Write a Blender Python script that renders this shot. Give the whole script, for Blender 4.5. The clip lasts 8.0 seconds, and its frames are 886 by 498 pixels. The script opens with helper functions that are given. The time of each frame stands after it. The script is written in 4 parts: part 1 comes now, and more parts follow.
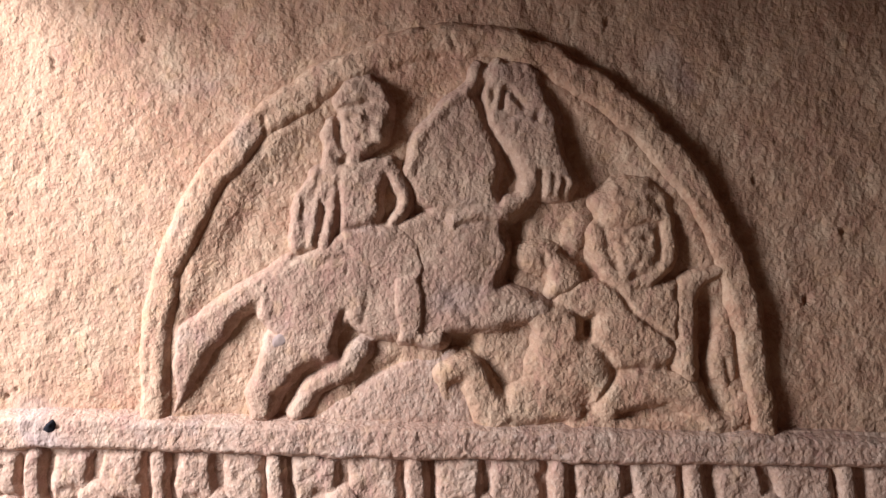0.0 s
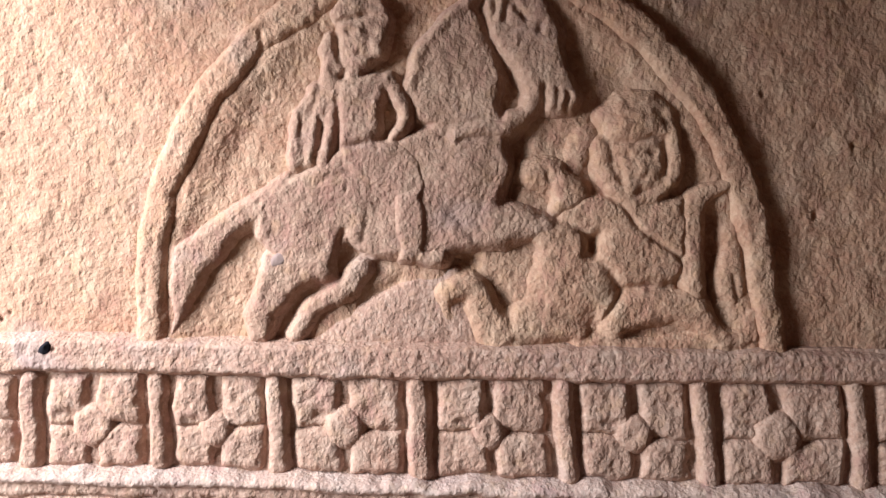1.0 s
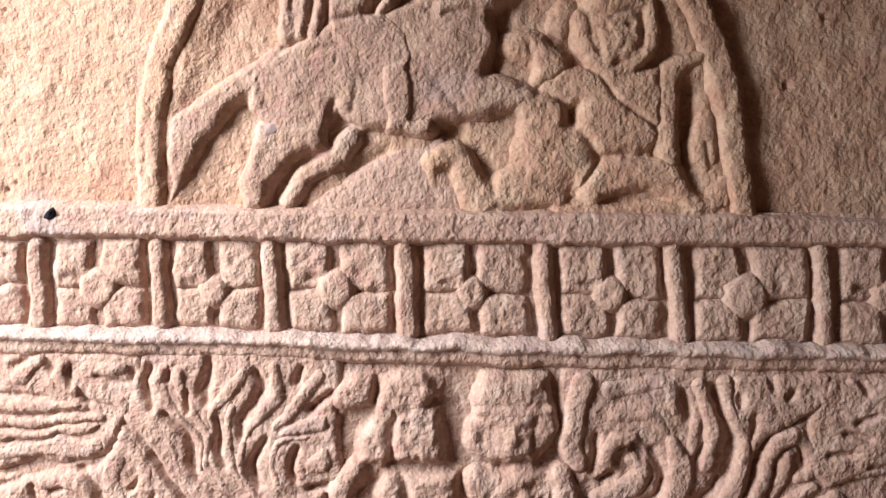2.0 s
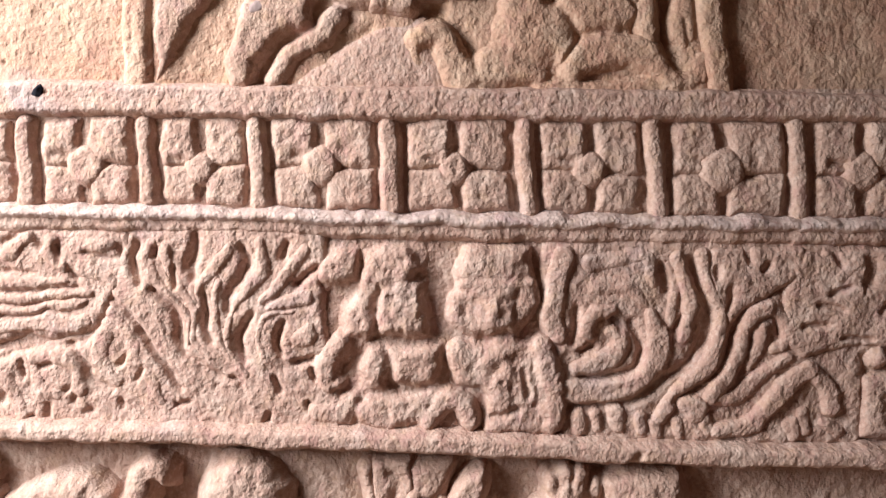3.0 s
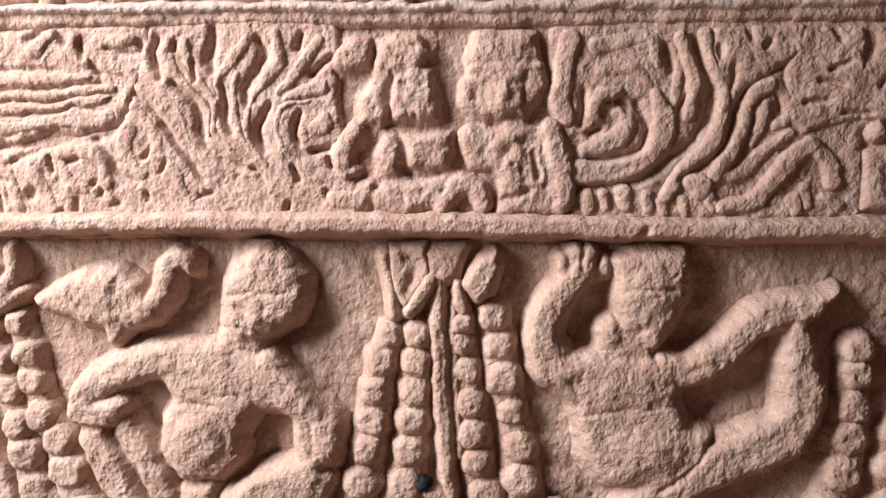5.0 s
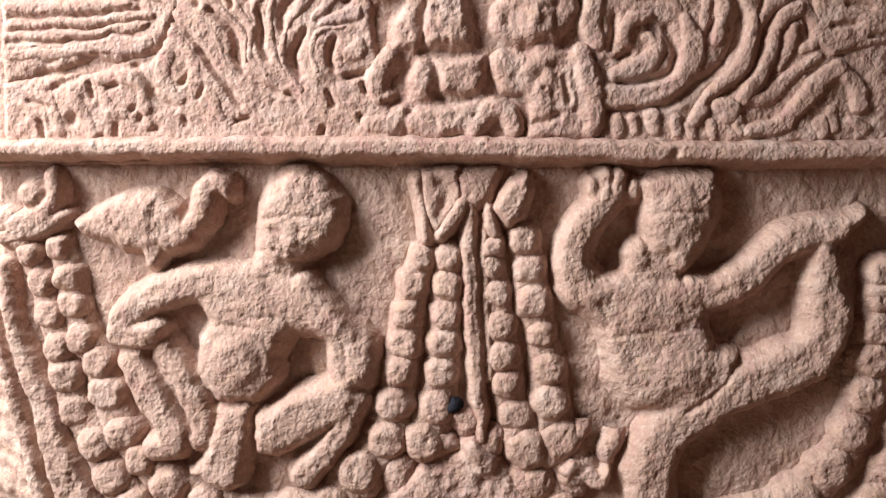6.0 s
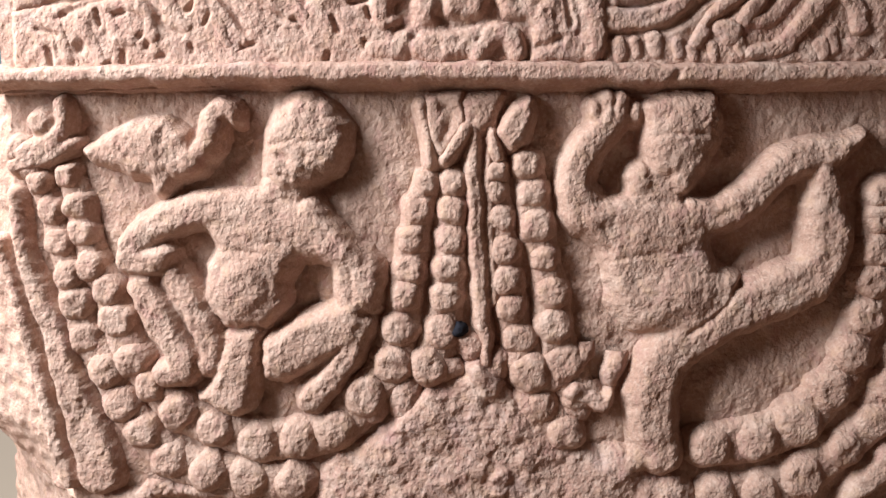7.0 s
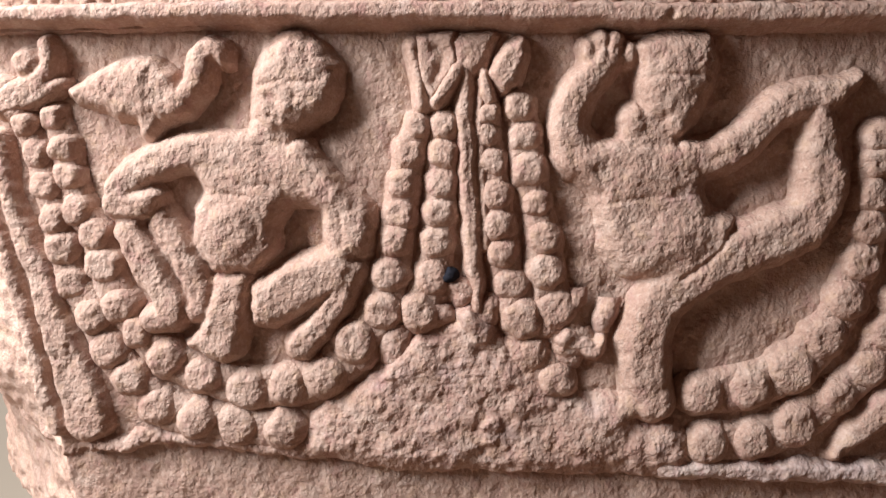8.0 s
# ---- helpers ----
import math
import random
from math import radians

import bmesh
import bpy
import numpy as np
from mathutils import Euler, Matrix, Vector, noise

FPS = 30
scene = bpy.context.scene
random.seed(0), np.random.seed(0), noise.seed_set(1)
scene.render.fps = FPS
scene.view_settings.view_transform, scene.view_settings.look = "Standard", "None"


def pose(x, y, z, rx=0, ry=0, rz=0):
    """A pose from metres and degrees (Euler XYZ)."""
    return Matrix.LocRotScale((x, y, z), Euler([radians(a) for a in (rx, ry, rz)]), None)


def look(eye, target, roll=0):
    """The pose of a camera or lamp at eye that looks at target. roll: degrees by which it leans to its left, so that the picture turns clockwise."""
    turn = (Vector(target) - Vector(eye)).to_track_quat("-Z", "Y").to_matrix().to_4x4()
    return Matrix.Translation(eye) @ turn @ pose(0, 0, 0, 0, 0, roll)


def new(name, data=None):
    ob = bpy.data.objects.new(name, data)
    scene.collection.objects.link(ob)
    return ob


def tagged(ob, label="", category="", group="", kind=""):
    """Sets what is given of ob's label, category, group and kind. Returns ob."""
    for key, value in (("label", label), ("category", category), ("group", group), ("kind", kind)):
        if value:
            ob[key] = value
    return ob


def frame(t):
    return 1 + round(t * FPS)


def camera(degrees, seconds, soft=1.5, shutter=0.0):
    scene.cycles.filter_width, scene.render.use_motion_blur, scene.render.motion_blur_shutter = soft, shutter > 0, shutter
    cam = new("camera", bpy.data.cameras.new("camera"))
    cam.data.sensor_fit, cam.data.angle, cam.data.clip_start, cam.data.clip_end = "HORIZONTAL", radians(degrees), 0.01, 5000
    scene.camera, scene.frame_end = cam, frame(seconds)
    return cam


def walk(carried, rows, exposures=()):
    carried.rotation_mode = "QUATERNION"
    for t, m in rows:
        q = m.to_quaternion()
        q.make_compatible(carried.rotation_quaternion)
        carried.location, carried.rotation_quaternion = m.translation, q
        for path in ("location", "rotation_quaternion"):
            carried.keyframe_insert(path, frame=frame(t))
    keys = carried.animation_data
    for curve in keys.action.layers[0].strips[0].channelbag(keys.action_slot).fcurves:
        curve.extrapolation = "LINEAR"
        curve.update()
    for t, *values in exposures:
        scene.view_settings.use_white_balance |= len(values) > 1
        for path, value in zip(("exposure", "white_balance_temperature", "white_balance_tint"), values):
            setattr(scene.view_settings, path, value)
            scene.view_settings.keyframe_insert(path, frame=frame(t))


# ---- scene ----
cam = camera(61.5, 8.0, soft=1.5)
PATH = [
    (0, (0.014, -0.001, 1.523), (-0.032, 1.998, 1.536), 0.6),
    (0.5, (0.013, 0.015, 1.507), (-0.034, 2.015, 1.505), 0.5),
    (1, (0.013, 0.011, 1.466), (-0.033, 2.011, 1.458), 0.3),
    (1.5, (0.019, -0.006, 1.431), (-0.033, 1.992, 1.37), 0.3),
    (3, (0.036, -0.033, 1.298), (0.002, 1.963, 1.178), 0.2),
    (3.5, (0.04, -0.045, 1.255), (0.011, 1.951, 1.118), 0.2),
    (4, (0.041, -0.054, 1.209), (0.014, 1.941, 1.06), -0.3),
    (4.5, (0.039, -0.059, 1.173), (0.001, 1.934, 1.007), -0.9),
    (6, (0.007, -0.084, 1.082), (-0.059, 1.906, 0.888), -1.1),
    (6.5, (0.003, -0.093, 1.054), (-0.069, 1.895, 0.85), -1.3),
    (7, (0.004, -0.098, 1.023), (-0.068, 1.889, 0.809), -1.4),
    (7.5, (0.008, -0.098, 1.0), (-0.065, 1.887, 0.77), -1.1),
    (8, (0.01, -0.094, 0.982), (-0.059, 1.89, 0.739), -1.2),
]
walk(cam, [(t, look(eye, target, roll)) for t, eye, target, roll in PATH],
     exposures=[(0.0, -0.6), (1.5, -0.42), (3.0, -0.33), (4.5, -0.31), (6.0, -0.34), (8.0, -0.35)])

# ---- world and light ----
def make_world():
    w = bpy.data.worlds.new("sky")
    w.use_nodes = True
    nt = w.node_tree
    sky = nt.nodes.new("ShaderNodeTexSky")
    sky.sky_type = "NISHITA"
    sky.sun_disc = False
    sky.sun_elevation = radians(48)
    sky.sun_rotation = radians(-80)
    bg = nt.nodes["Background"]
    bg.inputs[1].default_value = 0.055
    nt.links.new(sky.outputs[0], bg.inputs[0])
    scene.world = w


make_world()
# daylight entering through the doorway
day = bpy.data.lights.new("doorway_daylight", "AREA")
day.shape, day.size, day.size_y = "RECTANGLE", 0.36, 1.2
day.energy, day.color = 83, (0.97, 0.98, 1.0)
lamp = new("doorway_daylight", day)
lamp.matrix_world = look((-1.12, 0.0, 1.78), (0.04, 0.38, 0.62))
sun = new("sun", bpy.data.lights.new("sun", "SUN"))
sun.data.energy, sun.data.angle, sun.data.color = 5.0, radians(0.6), (1.0, 0.95, 0.88)
sun.matrix_world = look((-12, 2, 13.5), (0, 0, 0))


# ---- materials ----
def stone(name, base, light, dark, blush, paint=0.0, spots=0.0):
    """Weathered sandstone: grain, bedding blotches, old lime and paint traces."""
    m = bpy.data.materials.new(name)
    m.use_nodes = True
    nt = m.node_tree
    N, L = nt.nodes, nt.links
    bsdf = N["Principled BSDF"]
    bsdf.inputs["Roughness"].default_value = 0.93
    bsdf.inputs["Specular IOR Level"].default_value = 0.18
    geo = N.new("ShaderNodeNewGeometry")

    def noise_at(scale, detail=4.0, rough=0.6, stretch=(1, 1, 1)):
        mp = N.new("ShaderNodeMapping")
        mp.inputs["Scale"].default_value = stretch
        L.new(geo.outputs["Position"], mp.inputs[0])
        t = N.new("ShaderNodeTexNoise")
        t.inputs["Scale"].default_value, t.inputs["Detail"].default_value, t.inputs["Roughness"].default_value = scale, detail, rough
        L.new(mp.outputs[0], t.inputs["Vector"])
        return t.outputs["Fac"]

    def ramp(fac, a, b, ca=0.0, cb=1.0):
        r = N.new("ShaderNodeMapRange")
        for i, v in enumerate((a, b, ca, cb)):
            r.inputs[1 + i].default_value = v
        L.new(fac, r.inputs[0])
        return r.outputs[0]

    def mix(fac, a, b):
        x = N.new("ShaderNodeMix")
        x.data_type = "RGBA"
        L.new(fac, x.inputs[0])
        for sock, v in ((x.inputs[6], a), (x.inputs[7], b)):
            if isinstance(v, tuple):
                sock.default_value = (*v, 1)
            else:
                L.new(v, sock)
        return x.outputs[2]

    c = mix(ramp(noise_at(13, 5), 0.38, 0.66), base, blush)
    c = mix(ramp(noise_at(34, 5, 0.65), 0.50, 0.74, 0, 0.75), c, light)
    c = mix(ramp(noise_at(300, 4, 0.7, (1, 1, 0.8)), 0.48, 0.70, 0, 0.62), c, light)
    c = mix(ramp(noise_at(330, 3, 0.7, (1, 1, 0.8)), 0.55, 0.75, 0, 0.4), c, dark)
    c = mix(ramp(noise_at(60, 6, 0.7), 0.60, 0.78, 0, 0.6), c, dark)
    c = mix(ramp(noise_at(75, 4, 0.6), 0.54, 0.70, 0, 0.55), c, tuple(k * f for k, f in zip(base, (1.14, 1.14, 1.0))))
    c = mix(ramp(noise_at(48, 5, 0.65, (1.3, 1, 0.8)), 0.55, 0.70, 0, 0.6), c, tuple(k * f for k, f in zip(base, (0.90, 0.74, 0.82))))
    if paint:
        c = mix(ramp(noise_at(21, 6, 0.7), 0.60 - 0.16 * paint, 0.70, 0, 0.6 * paint), c, (0.42, 0.36, 0.40))
    if spots:
        c = mix(ramp(noise_at(9, 3, 0.5), 0.66, 0.72, 0, spots), c, (0.30, 0.26, 0.29))
    L.new(c, bsdf.inputs["Base Color"])
    fine = N.new("ShaderNodeBump")
    fine.inputs["Strength"].default_value, fine.inputs["Distance"].default_value = 1.0, 0.0013
    L.new(noise_at(430, 2.5, 0.6, (1, 1, 0.9)), fine.inputs["Height"])
    pits = N.new("ShaderNodeBump")
    pits.inputs["Strength"].default_value, pits.inputs["Distance"].default_value = 0.9, 0.0018
    L.new(noise_at(210, 2, 0.5, (1, 1, 0.85)), pits.inputs["Height"])
    L.new(fine.outputs[0], pits.inputs["Normal"])
    L.new(pits.outputs[0], bsdf.inputs["Normal"])
    return m


def plain(name, colour, rough=0.9, scale=8.0):
    m = bpy.data.materials.new(name)
    m.use_nodes = True
    nt = m.node_tree
    b = nt.nodes["Principled BSDF"]
    b.inputs["Roughness"].default_value = rough
    t = nt.nodes.new("ShaderNodeTexNoise")
    t.inputs["Scale"].default_value, t.inputs["Detail"].default_value = scale, 6
    x = nt.nodes.new("ShaderNodeMix")
    x.data_type = "RGBA"
    x.inputs[6].default_value = (*[k * 0.75 for k in colour], 1)
    x.inputs[7].default_value = (*[min(1, k * 1.2) for k in colour], 1)
    nt.links.new(t.outputs["Fac"], x.inputs[0])
    nt.links.new(x.outputs[2], b.inputs["Base Color"])
    return m


SAND = stone("red_sandstone", (0.435, 0.29, 0.23), (0.60, 0.455, 0.38), (0.19, 0.115, 0.088), (0.395, 0.245, 0.19), 0.0, 0.25)
OCHRE = stone("ochre_sandstone", (0.445, 0.283, 0.203), (0.61, 0.448, 0.335), (0.20, 0.105, 0.07), (0.415, 0.23, 0.16), 0.15, 0.25)
DUSKY = stone("dusky_sandstone", (0.39, 0.25, 0.19), (0.55, 0.405, 0.315), (0.175, 0.10, 0.075), (0.36, 0.215, 0.175), 0.3, 0.3)
WORN = stone("worn_sandstone", (0.44, 0.285, 0.228), (0.60, 0.46, 0.385), (0.20, 0.12, 0.09), (0.385, 0.235, 0.185), 0.35, 0.3)
LIMED = stone("lime_stained_sandstone", (0.50, 0.36, 0.305), (0.66, 0.55, 0.50), (0.21, 0.135, 0.11), (0.42, 0.30, 0.27), 0.45, 0.3)
INK = plain("blue_black_pigment", (0.02, 0.02, 0.026), 1.0, 400)
INK.node_tree.nodes["Principled BSDF"].inputs["Specular IOR Level"].default_value = 0.05
PLASTER = plain("hall_sandstone", (0.17, 0.096, 0.062), 0.95, 6)
EARTH = plain("pale_courtyard_paving", (0.50, 0.42, 0.34), 0.95, 3)

# ---- carving tools: heights in millimetres proud of the pillar's face, u across, v up ----
FACE = 578.0
RISE = 1.15
PECK = 0.7
rng = np.random.default_rng(7)


def noise_tile(wave, stretch=1.0, size=1024):
    f = np.fft.fftfreq(size)
    k = np.hypot(f[None, :], f[:, None] * stretch)
    band = np.exp(-((np.log(np.maximum(k, 1e-6) * wave)) ** 2) / 0.5)
    t = np.real(np.fft.ifft2(np.fft.fft2(rng.standard_normal((size, size))) * band))
    return t / t.std()


GRAIN = 0.10 * np.maximum(noise_tile(4.5, 1.2), -0.7) + 0.15 * noise_tile(9, 1.2) + 0.22 * noise_tile(20, 1.2) + 0.40 * noise_tile(70)
PITS = noise_tile(6, 1.3)
CHIPS = noise_tile(17)
GRAIN = GRAIN - 0.5 * np.clip(PITS - 1.7, 0, 1.5) - 0.7 * np.clip(CHIPS - 1.6, 0, 1.5)
WARP_U, WARP_V = (0.9 * noise_tile(60) + 0.4 * noise_tile(18) for _ in range(2))


def sample(tile, u, v):
    i, j = np.floor(v).astype(int), np.floor(u).astype(int)
    a, b = v - i, u - j
    s = tile.shape[0]
    p = lambda di, dj: tile[(i + di) % s, (j + dj) % s]
    return (p(0, 0) * (1 - a) + p(1, 0) * a) * (1 - b) + (p(0, 1) * (1 - a) + p(1, 1) * a) * b


def spline(pts, n=5):
    """A smooth line through control points (u, v, radius)."""
    p = np.array(pts, float)
    if len(p) < 3:
        return p
    q = np.vstack([2 * p[0] - p[1], p, 2 * p[-1] - p[-2]])
    out = []
    for i in range(1, len(q) - 2):
        for t in np.linspace(0, 1, n, endpoint=False):
            a, b, c, d = q[i - 1:i + 3]
            out.append(0.5 * (2 * b + (c - a) * t + (2 * a - 5 * b + 4 * c - d) * t * t + (3 * b - a - 3 * c + d) * t ** 3))
    out.append(p[-1])
    out = np.array(out)
    out[:, 2] = np.maximum(out[:, 2], 0.5)
    return out


def rod_depth(pts, U, V, smooth=True):
    """How deep each place lies inside a line of varying thickness."""
    p = spline(pts) if smooth else np.array(pts, float)
    best = np.full(U.shape, -1e3)
    if len(p) == 1:
        return p[0, 2] - np.hypot(U - p[0, 0], V - p[0, 1])
    for a, b in zip(p[:-1], p[1:]):
        d = b[:2] - a[:2]
        t = np.clip(((U - a[0]) * d[0] + (V - a[1]) * d[1]) / max(d @ d, 1e-6), 0, 1)
        best = np.maximum(best, a[2] + (b[2] - a[2]) * t - np.hypot(U - a[0] - t * d[0], V - a[1] - t * d[1]))
    return best


def shape_depth(pts, U, V):
    """How deep each place lies inside a closed outline."""
    p = np.array([q[:2] for q in pts], float)
    dist, inside = np.full(U.shape, 1e3), np.zeros(U.shape, bool)
    for a, b in zip(p, np.roll(p, -1, 0)):
        d = b - a
        t = np.clip(((U - a[0]) * d[0] + (V - a[1]) * d[1]) / max(d @ d, 1e-6), 0, 1)
        dist = np.minimum(dist, np.hypot(U - a[0] - t * d[0], V - a[1] - t * d[1]))
        if a[1] != b[1]:
            inside ^= ((a[1] > V) != (b[1] > V)) & (U < (b[0] - a[0]) * (V - a[1]) / (b[1] - a[1]) + a[0])
    return np.where(inside, dist, -dist)


def oval_depth(c, rv, turn, U, V, power=2.0):
    ru = c[2]
    s, k = math.sin(radians(turn)), math.cos(radians(turn))
    x, y = (U - c[0]) * k + (V - c[1]) * s, -(U - c[0]) * s + (V - c[1]) * k
    r = (np.abs(x / ru) ** power + np.abs(y / rv) ** power) ** (1 / power)
    return (1 - r) * min(ru, rv)


# shapes: rod(points, top), slab(points, top), oval(centre, ratio, top); cut(points, depth) takes stone away
def rod(*pts, top=9.0, edge=7.0, smooth=True):
    return ("rod", pts, top, edge, smooth)


def slab(*pts, top=9.0, edge=5.0, grow=2.0):
    return ("slab", pts, top, edge, grow)


def oval(c, ratio=1.0, top=10.0, edge=9.0, turn=0.0, power=2.0):
    return ("oval", (c,), top, edge, (ratio, turn, power))


def cut(*pts, depth=4.0):
    return ("cut", pts, depth, 0, True)


def carve(shapes, U, V, warp=0.55, worn=3, k=3.0, fat=0.0):
    U = U + warp * sample(WARP_U, U, V)
    V = V + warp * sample(WARP_V, U, V)
    total = np.full(U.shape, -60.0)
    for kind, pts, top, edge, more in shapes:
        if kind == "cut":
            continue
        if kind == "rod":
            d = rod_depth(pts, U, V, more)
        elif kind == "slab":
            d = shape_depth(pts, U, V) + more
        else:
            d = oval_depth(pts[0], pts[0][2] * more[0], more[1], U, V, more[2])
        d = d + 3.2 + fat
        t = np.clip(d / (1.1 * edge + 1.6 + fat), 0, 1)
        h = np.where(d > 0, RISE * top * (1 - (1 - t) ** 2.6) ** 1.05, 2.0 * d)
        m = np.clip(0.5 + 0.5 * (h - total) / k, 0, 1)
        total = total * (1 - m) + h * m + k * m * (1 - m)
    for kind, pts, depth, _, _ in shapes:
        if kind == "cut":
            d = rod_depth(pts, U, V)
            r = max(q[2] for q in pts)
            soft = max(2.0, 1.15 * r)
            total = total - 0.85 * depth * np.clip((d + soft) / (0.9 * r + soft), 0, 1) ** 1.6
    total = np.maximum(total, -9)
    for _ in range(worn):
        total[1:-1] = 0.25 * total[:-2] + 0.5 * total[1:-1] + 0.25 * total[2:]
        total[:, 1:-1] = 0.25 * total[:, :-2] + 0.5 * total[:, 1:-1] + 0.25 * total[:, 2:]
    return total


def sheet_mesh(name, U, V, H, keep, centre):
    """A mesh of the kept cells of a grid of heights."""
    used = np.zeros(U.shape, bool)
    for a in (slice(None, -1), slice(1, None)):
        for b in (slice(None, -1), slice(1, None)):
            used[a, b] |= keep
    idx = np.cumsum(used.ravel()).reshape(U.shape) - 1
    co = np.stack([U[used] / 1000 - centre[0], (FACE - H[used]) / 1000 - centre[1], V[used] / 1000 - centre[2]], 1)
    i, j = np.nonzero(keep)
    quads = np.stack([idx[i, j], idx[i, j + 1], idx[i + 1, j + 1], idx[i + 1, j]], 1).astype(np.int32)
    me = bpy.data.meshes.new(name)
    me.vertices.add(len(co))
    me.vertices.foreach_set("co", co.astype(np.float32).ravel())
    me.loops.add(quads.size)
    me.loops.foreach_set("vertex_index", quads.ravel())
    me.polygons.add(len(quads))
    me.polygons.foreach_set("loop_start", np.arange(0, quads.size, 4, dtype=np.int32))
    me.update(calc_edges=True)
    me.polygons.foreach_set("use_smooth", np.ones(len(quads), bool))
    return me


def relief(name, shapes, floor=0.0, parent=None, mat=None, step=1.0, rough=1.0, warp=0.55, label="", category="", group="", lump=0.0, blend=3.0, worn=3, fat=0.0):
    """One carved piece standing proud of a floor height."""
    r = lambda s: s[1][0][2] * max(1, s[4][0]) if s[0] == "oval" else max([q[2] for q in s[1] if len(q) > 2] + [3])
    solid = [s for s in shapes if s[0] != "cut"]
    us = [(q[0] - r(s), q[0] + r(s)) for s in solid for q in s[1]]
    vs = [(q[1] - r(s), q[1] + r(s)) for s in solid for q in s[1]]
    u0, u1, v0, v1 = min(a for a, _ in us) - 6, max(b for _, b in us) + 6, min(a for a, _ in vs) - 6, max(b for _, b in vs) + 6
    U, V = np.meshgrid(np.arange(u0, u1, step), np.arange(v0, v1, step))
    H = carve(shapes, U, V, warp, worn, blend, fat)
    keep = (np.minimum(np.minimum(H[:-1, :-1], H[1:, :-1]), np.minimum(H[:-1, 1:], H[1:, 1:])) > -7)
    H = floor + H + PECK * rough * sample(GRAIN, U, V) * np.clip((H + 3) / 5, 0.2, 1)
    H = H + lump * sample(WARP_U, U * 0.8, V * 0.8)
    centre = ((u0 + u1) / 2000, FACE / 1000 - floor / 1000, (v0 + v1) / 2000)
    ob = new(name, sheet_mesh(name, U, V, H, keep, centre))
    ob.data.materials.append(mat or SAND)
    ob.location = centre
    if parent is not None:
        ob.parent = parent
        ob.matrix_parent_inverse = Matrix.Translation(parent.location).inverted()
        if label:
            ob["label"] = label
    else:
        tagged(ob, label, category, group)
    return ob


def holder(name, u, v, h, label, category, group=""):
    e = new(name)
    e.empty_display_size = 0.02
    e.location = (u / 1000, (FACE - h) / 1000, v / 1000)
    return tagged(e, label, category, group)


def ground_sheet(name, u0, u1, v0, v1, height, mat, label, step=1.6, rough=1.0, keep_fn=None):
    """A field of dressed stone behind the carvings."""
    U, V = np.meshgrid(np.arange(u0, u1 + step, step), np.arange(v0, v1 + step, step))
    H = height(U, V) + (0.95 if mat is SAND else 0.68) * rough * sample(GRAIN, U, V)
    keep = np.ones((U.shape[0] - 1, U.shape[1] - 1), bool)
    if keep_fn is not None:
        keep = keep_fn(U, V)[:-1, :-1]
    c = ((u0 + u1) / 2000, FACE / 1000, (v0 + v1) / 2000)
    ob = new(name, sheet_mesh(name, U, V, H, keep, c))
    ob.location = c
    ob.data.materials.append(mat)
    return tagged(ob, label, "pillar face", kind="structure")


def box(name, x0, x1, y0, y1, z0, z1, mat, label, category):
    bm = bmesh.new()
    bmesh.ops.create_cube(bm, size=1.0)
    for v in bm.verts:
        v.co = Vector(((v.co.x) * (x1 - x0), (v.co.y) * (y1 - y0), (v.co.z) * (z1 - z0)))
    bmesh.ops.bevel(bm, geom=bm.edges[:], offset=0.006, segments=2, affect="EDGES")
    me = bpy.data.meshes.new(name)
    bm.to_mesh(me)
    bm.free()
    ob = new(name, me)
    ob.location = ((x0 + x1) / 2, (y0 + y1) / 2, (z0 + z1) / 2)
    me.materials.append(mat)
    return tagged(ob, label, category, kind="structure")


# ---- the hall round the pillar ----
box("floor", -0.62, 2.2, -2.4, 2.4, -0.2, 0.0, PLASTER, "worn sandstone paving of a dim hall", "floor")
box("ceiling", -1.6, 2.2, -2.4, 2.4, 3.3, 3.5, PLASTER, "flat sandstone slab ceiling of the hall", "ceiling")
box("wall_east", 2.0, 2.2, -2.4, 2.4, 0.0, 3.3, PLASTER, "plain sandstone wall of the hall", "wall")
box("wall_south", -1.6, 2.0, -2.4, -2.2, 0.0, 3.3, PLASTER, "plain sandstone wall behind the visitor", "wall")
box("wall_west_jamb", -1.46, -1.21, -2.2, -0.55, 0.0, 3.3, PLASTER, "sandstone jamb beside an open doorway", "wall")
box("wall_north", 0.465, 2.0, 0.75, 0.95, 0.0, 3.3, PLASTER, "plain sandstone wall joined to the pillar", "wall")
# bracket and beam: out of view, added to shade the panel's top right
box("bracket", -0.36, 2.0, 0.06, 0.37, 1.661, 1.735, PLASTER, "unseen plain block added under the beam to shade the panel", "bracket")
box("beam", -0.36, 2.0, 0.12, 0.592, 1.735, 2.2, PLASTER, "unseen plain overhang added above the carved panel to shade its top right", "beam")
box("lintel", -1.46, -1.21, -0.55, 1.2, 3.0, 3.3, PLASTER, "heavy sandstone lintel over the doorway", "lintel")
box("pillar_core", -0.36, 0.465, 0.592, 1.4, 0.0, 3.3, PLASTER, "square sandstone pillar with a carved face", "pillar")

bm = bmesh.new()
bmesh.ops.create_grid(bm, x_segments=40, y_segments=40, size=600)
me = bpy.data.meshes.new("ground")
bm.to_mesh(me)
bm.free()
yard = tagged(new("ground", me), "sunlit pale stone courtyard outside the hall", "ground", kind="structure")
yard.location = (0, 0, -0.21)
me.materials.append(EARTH)

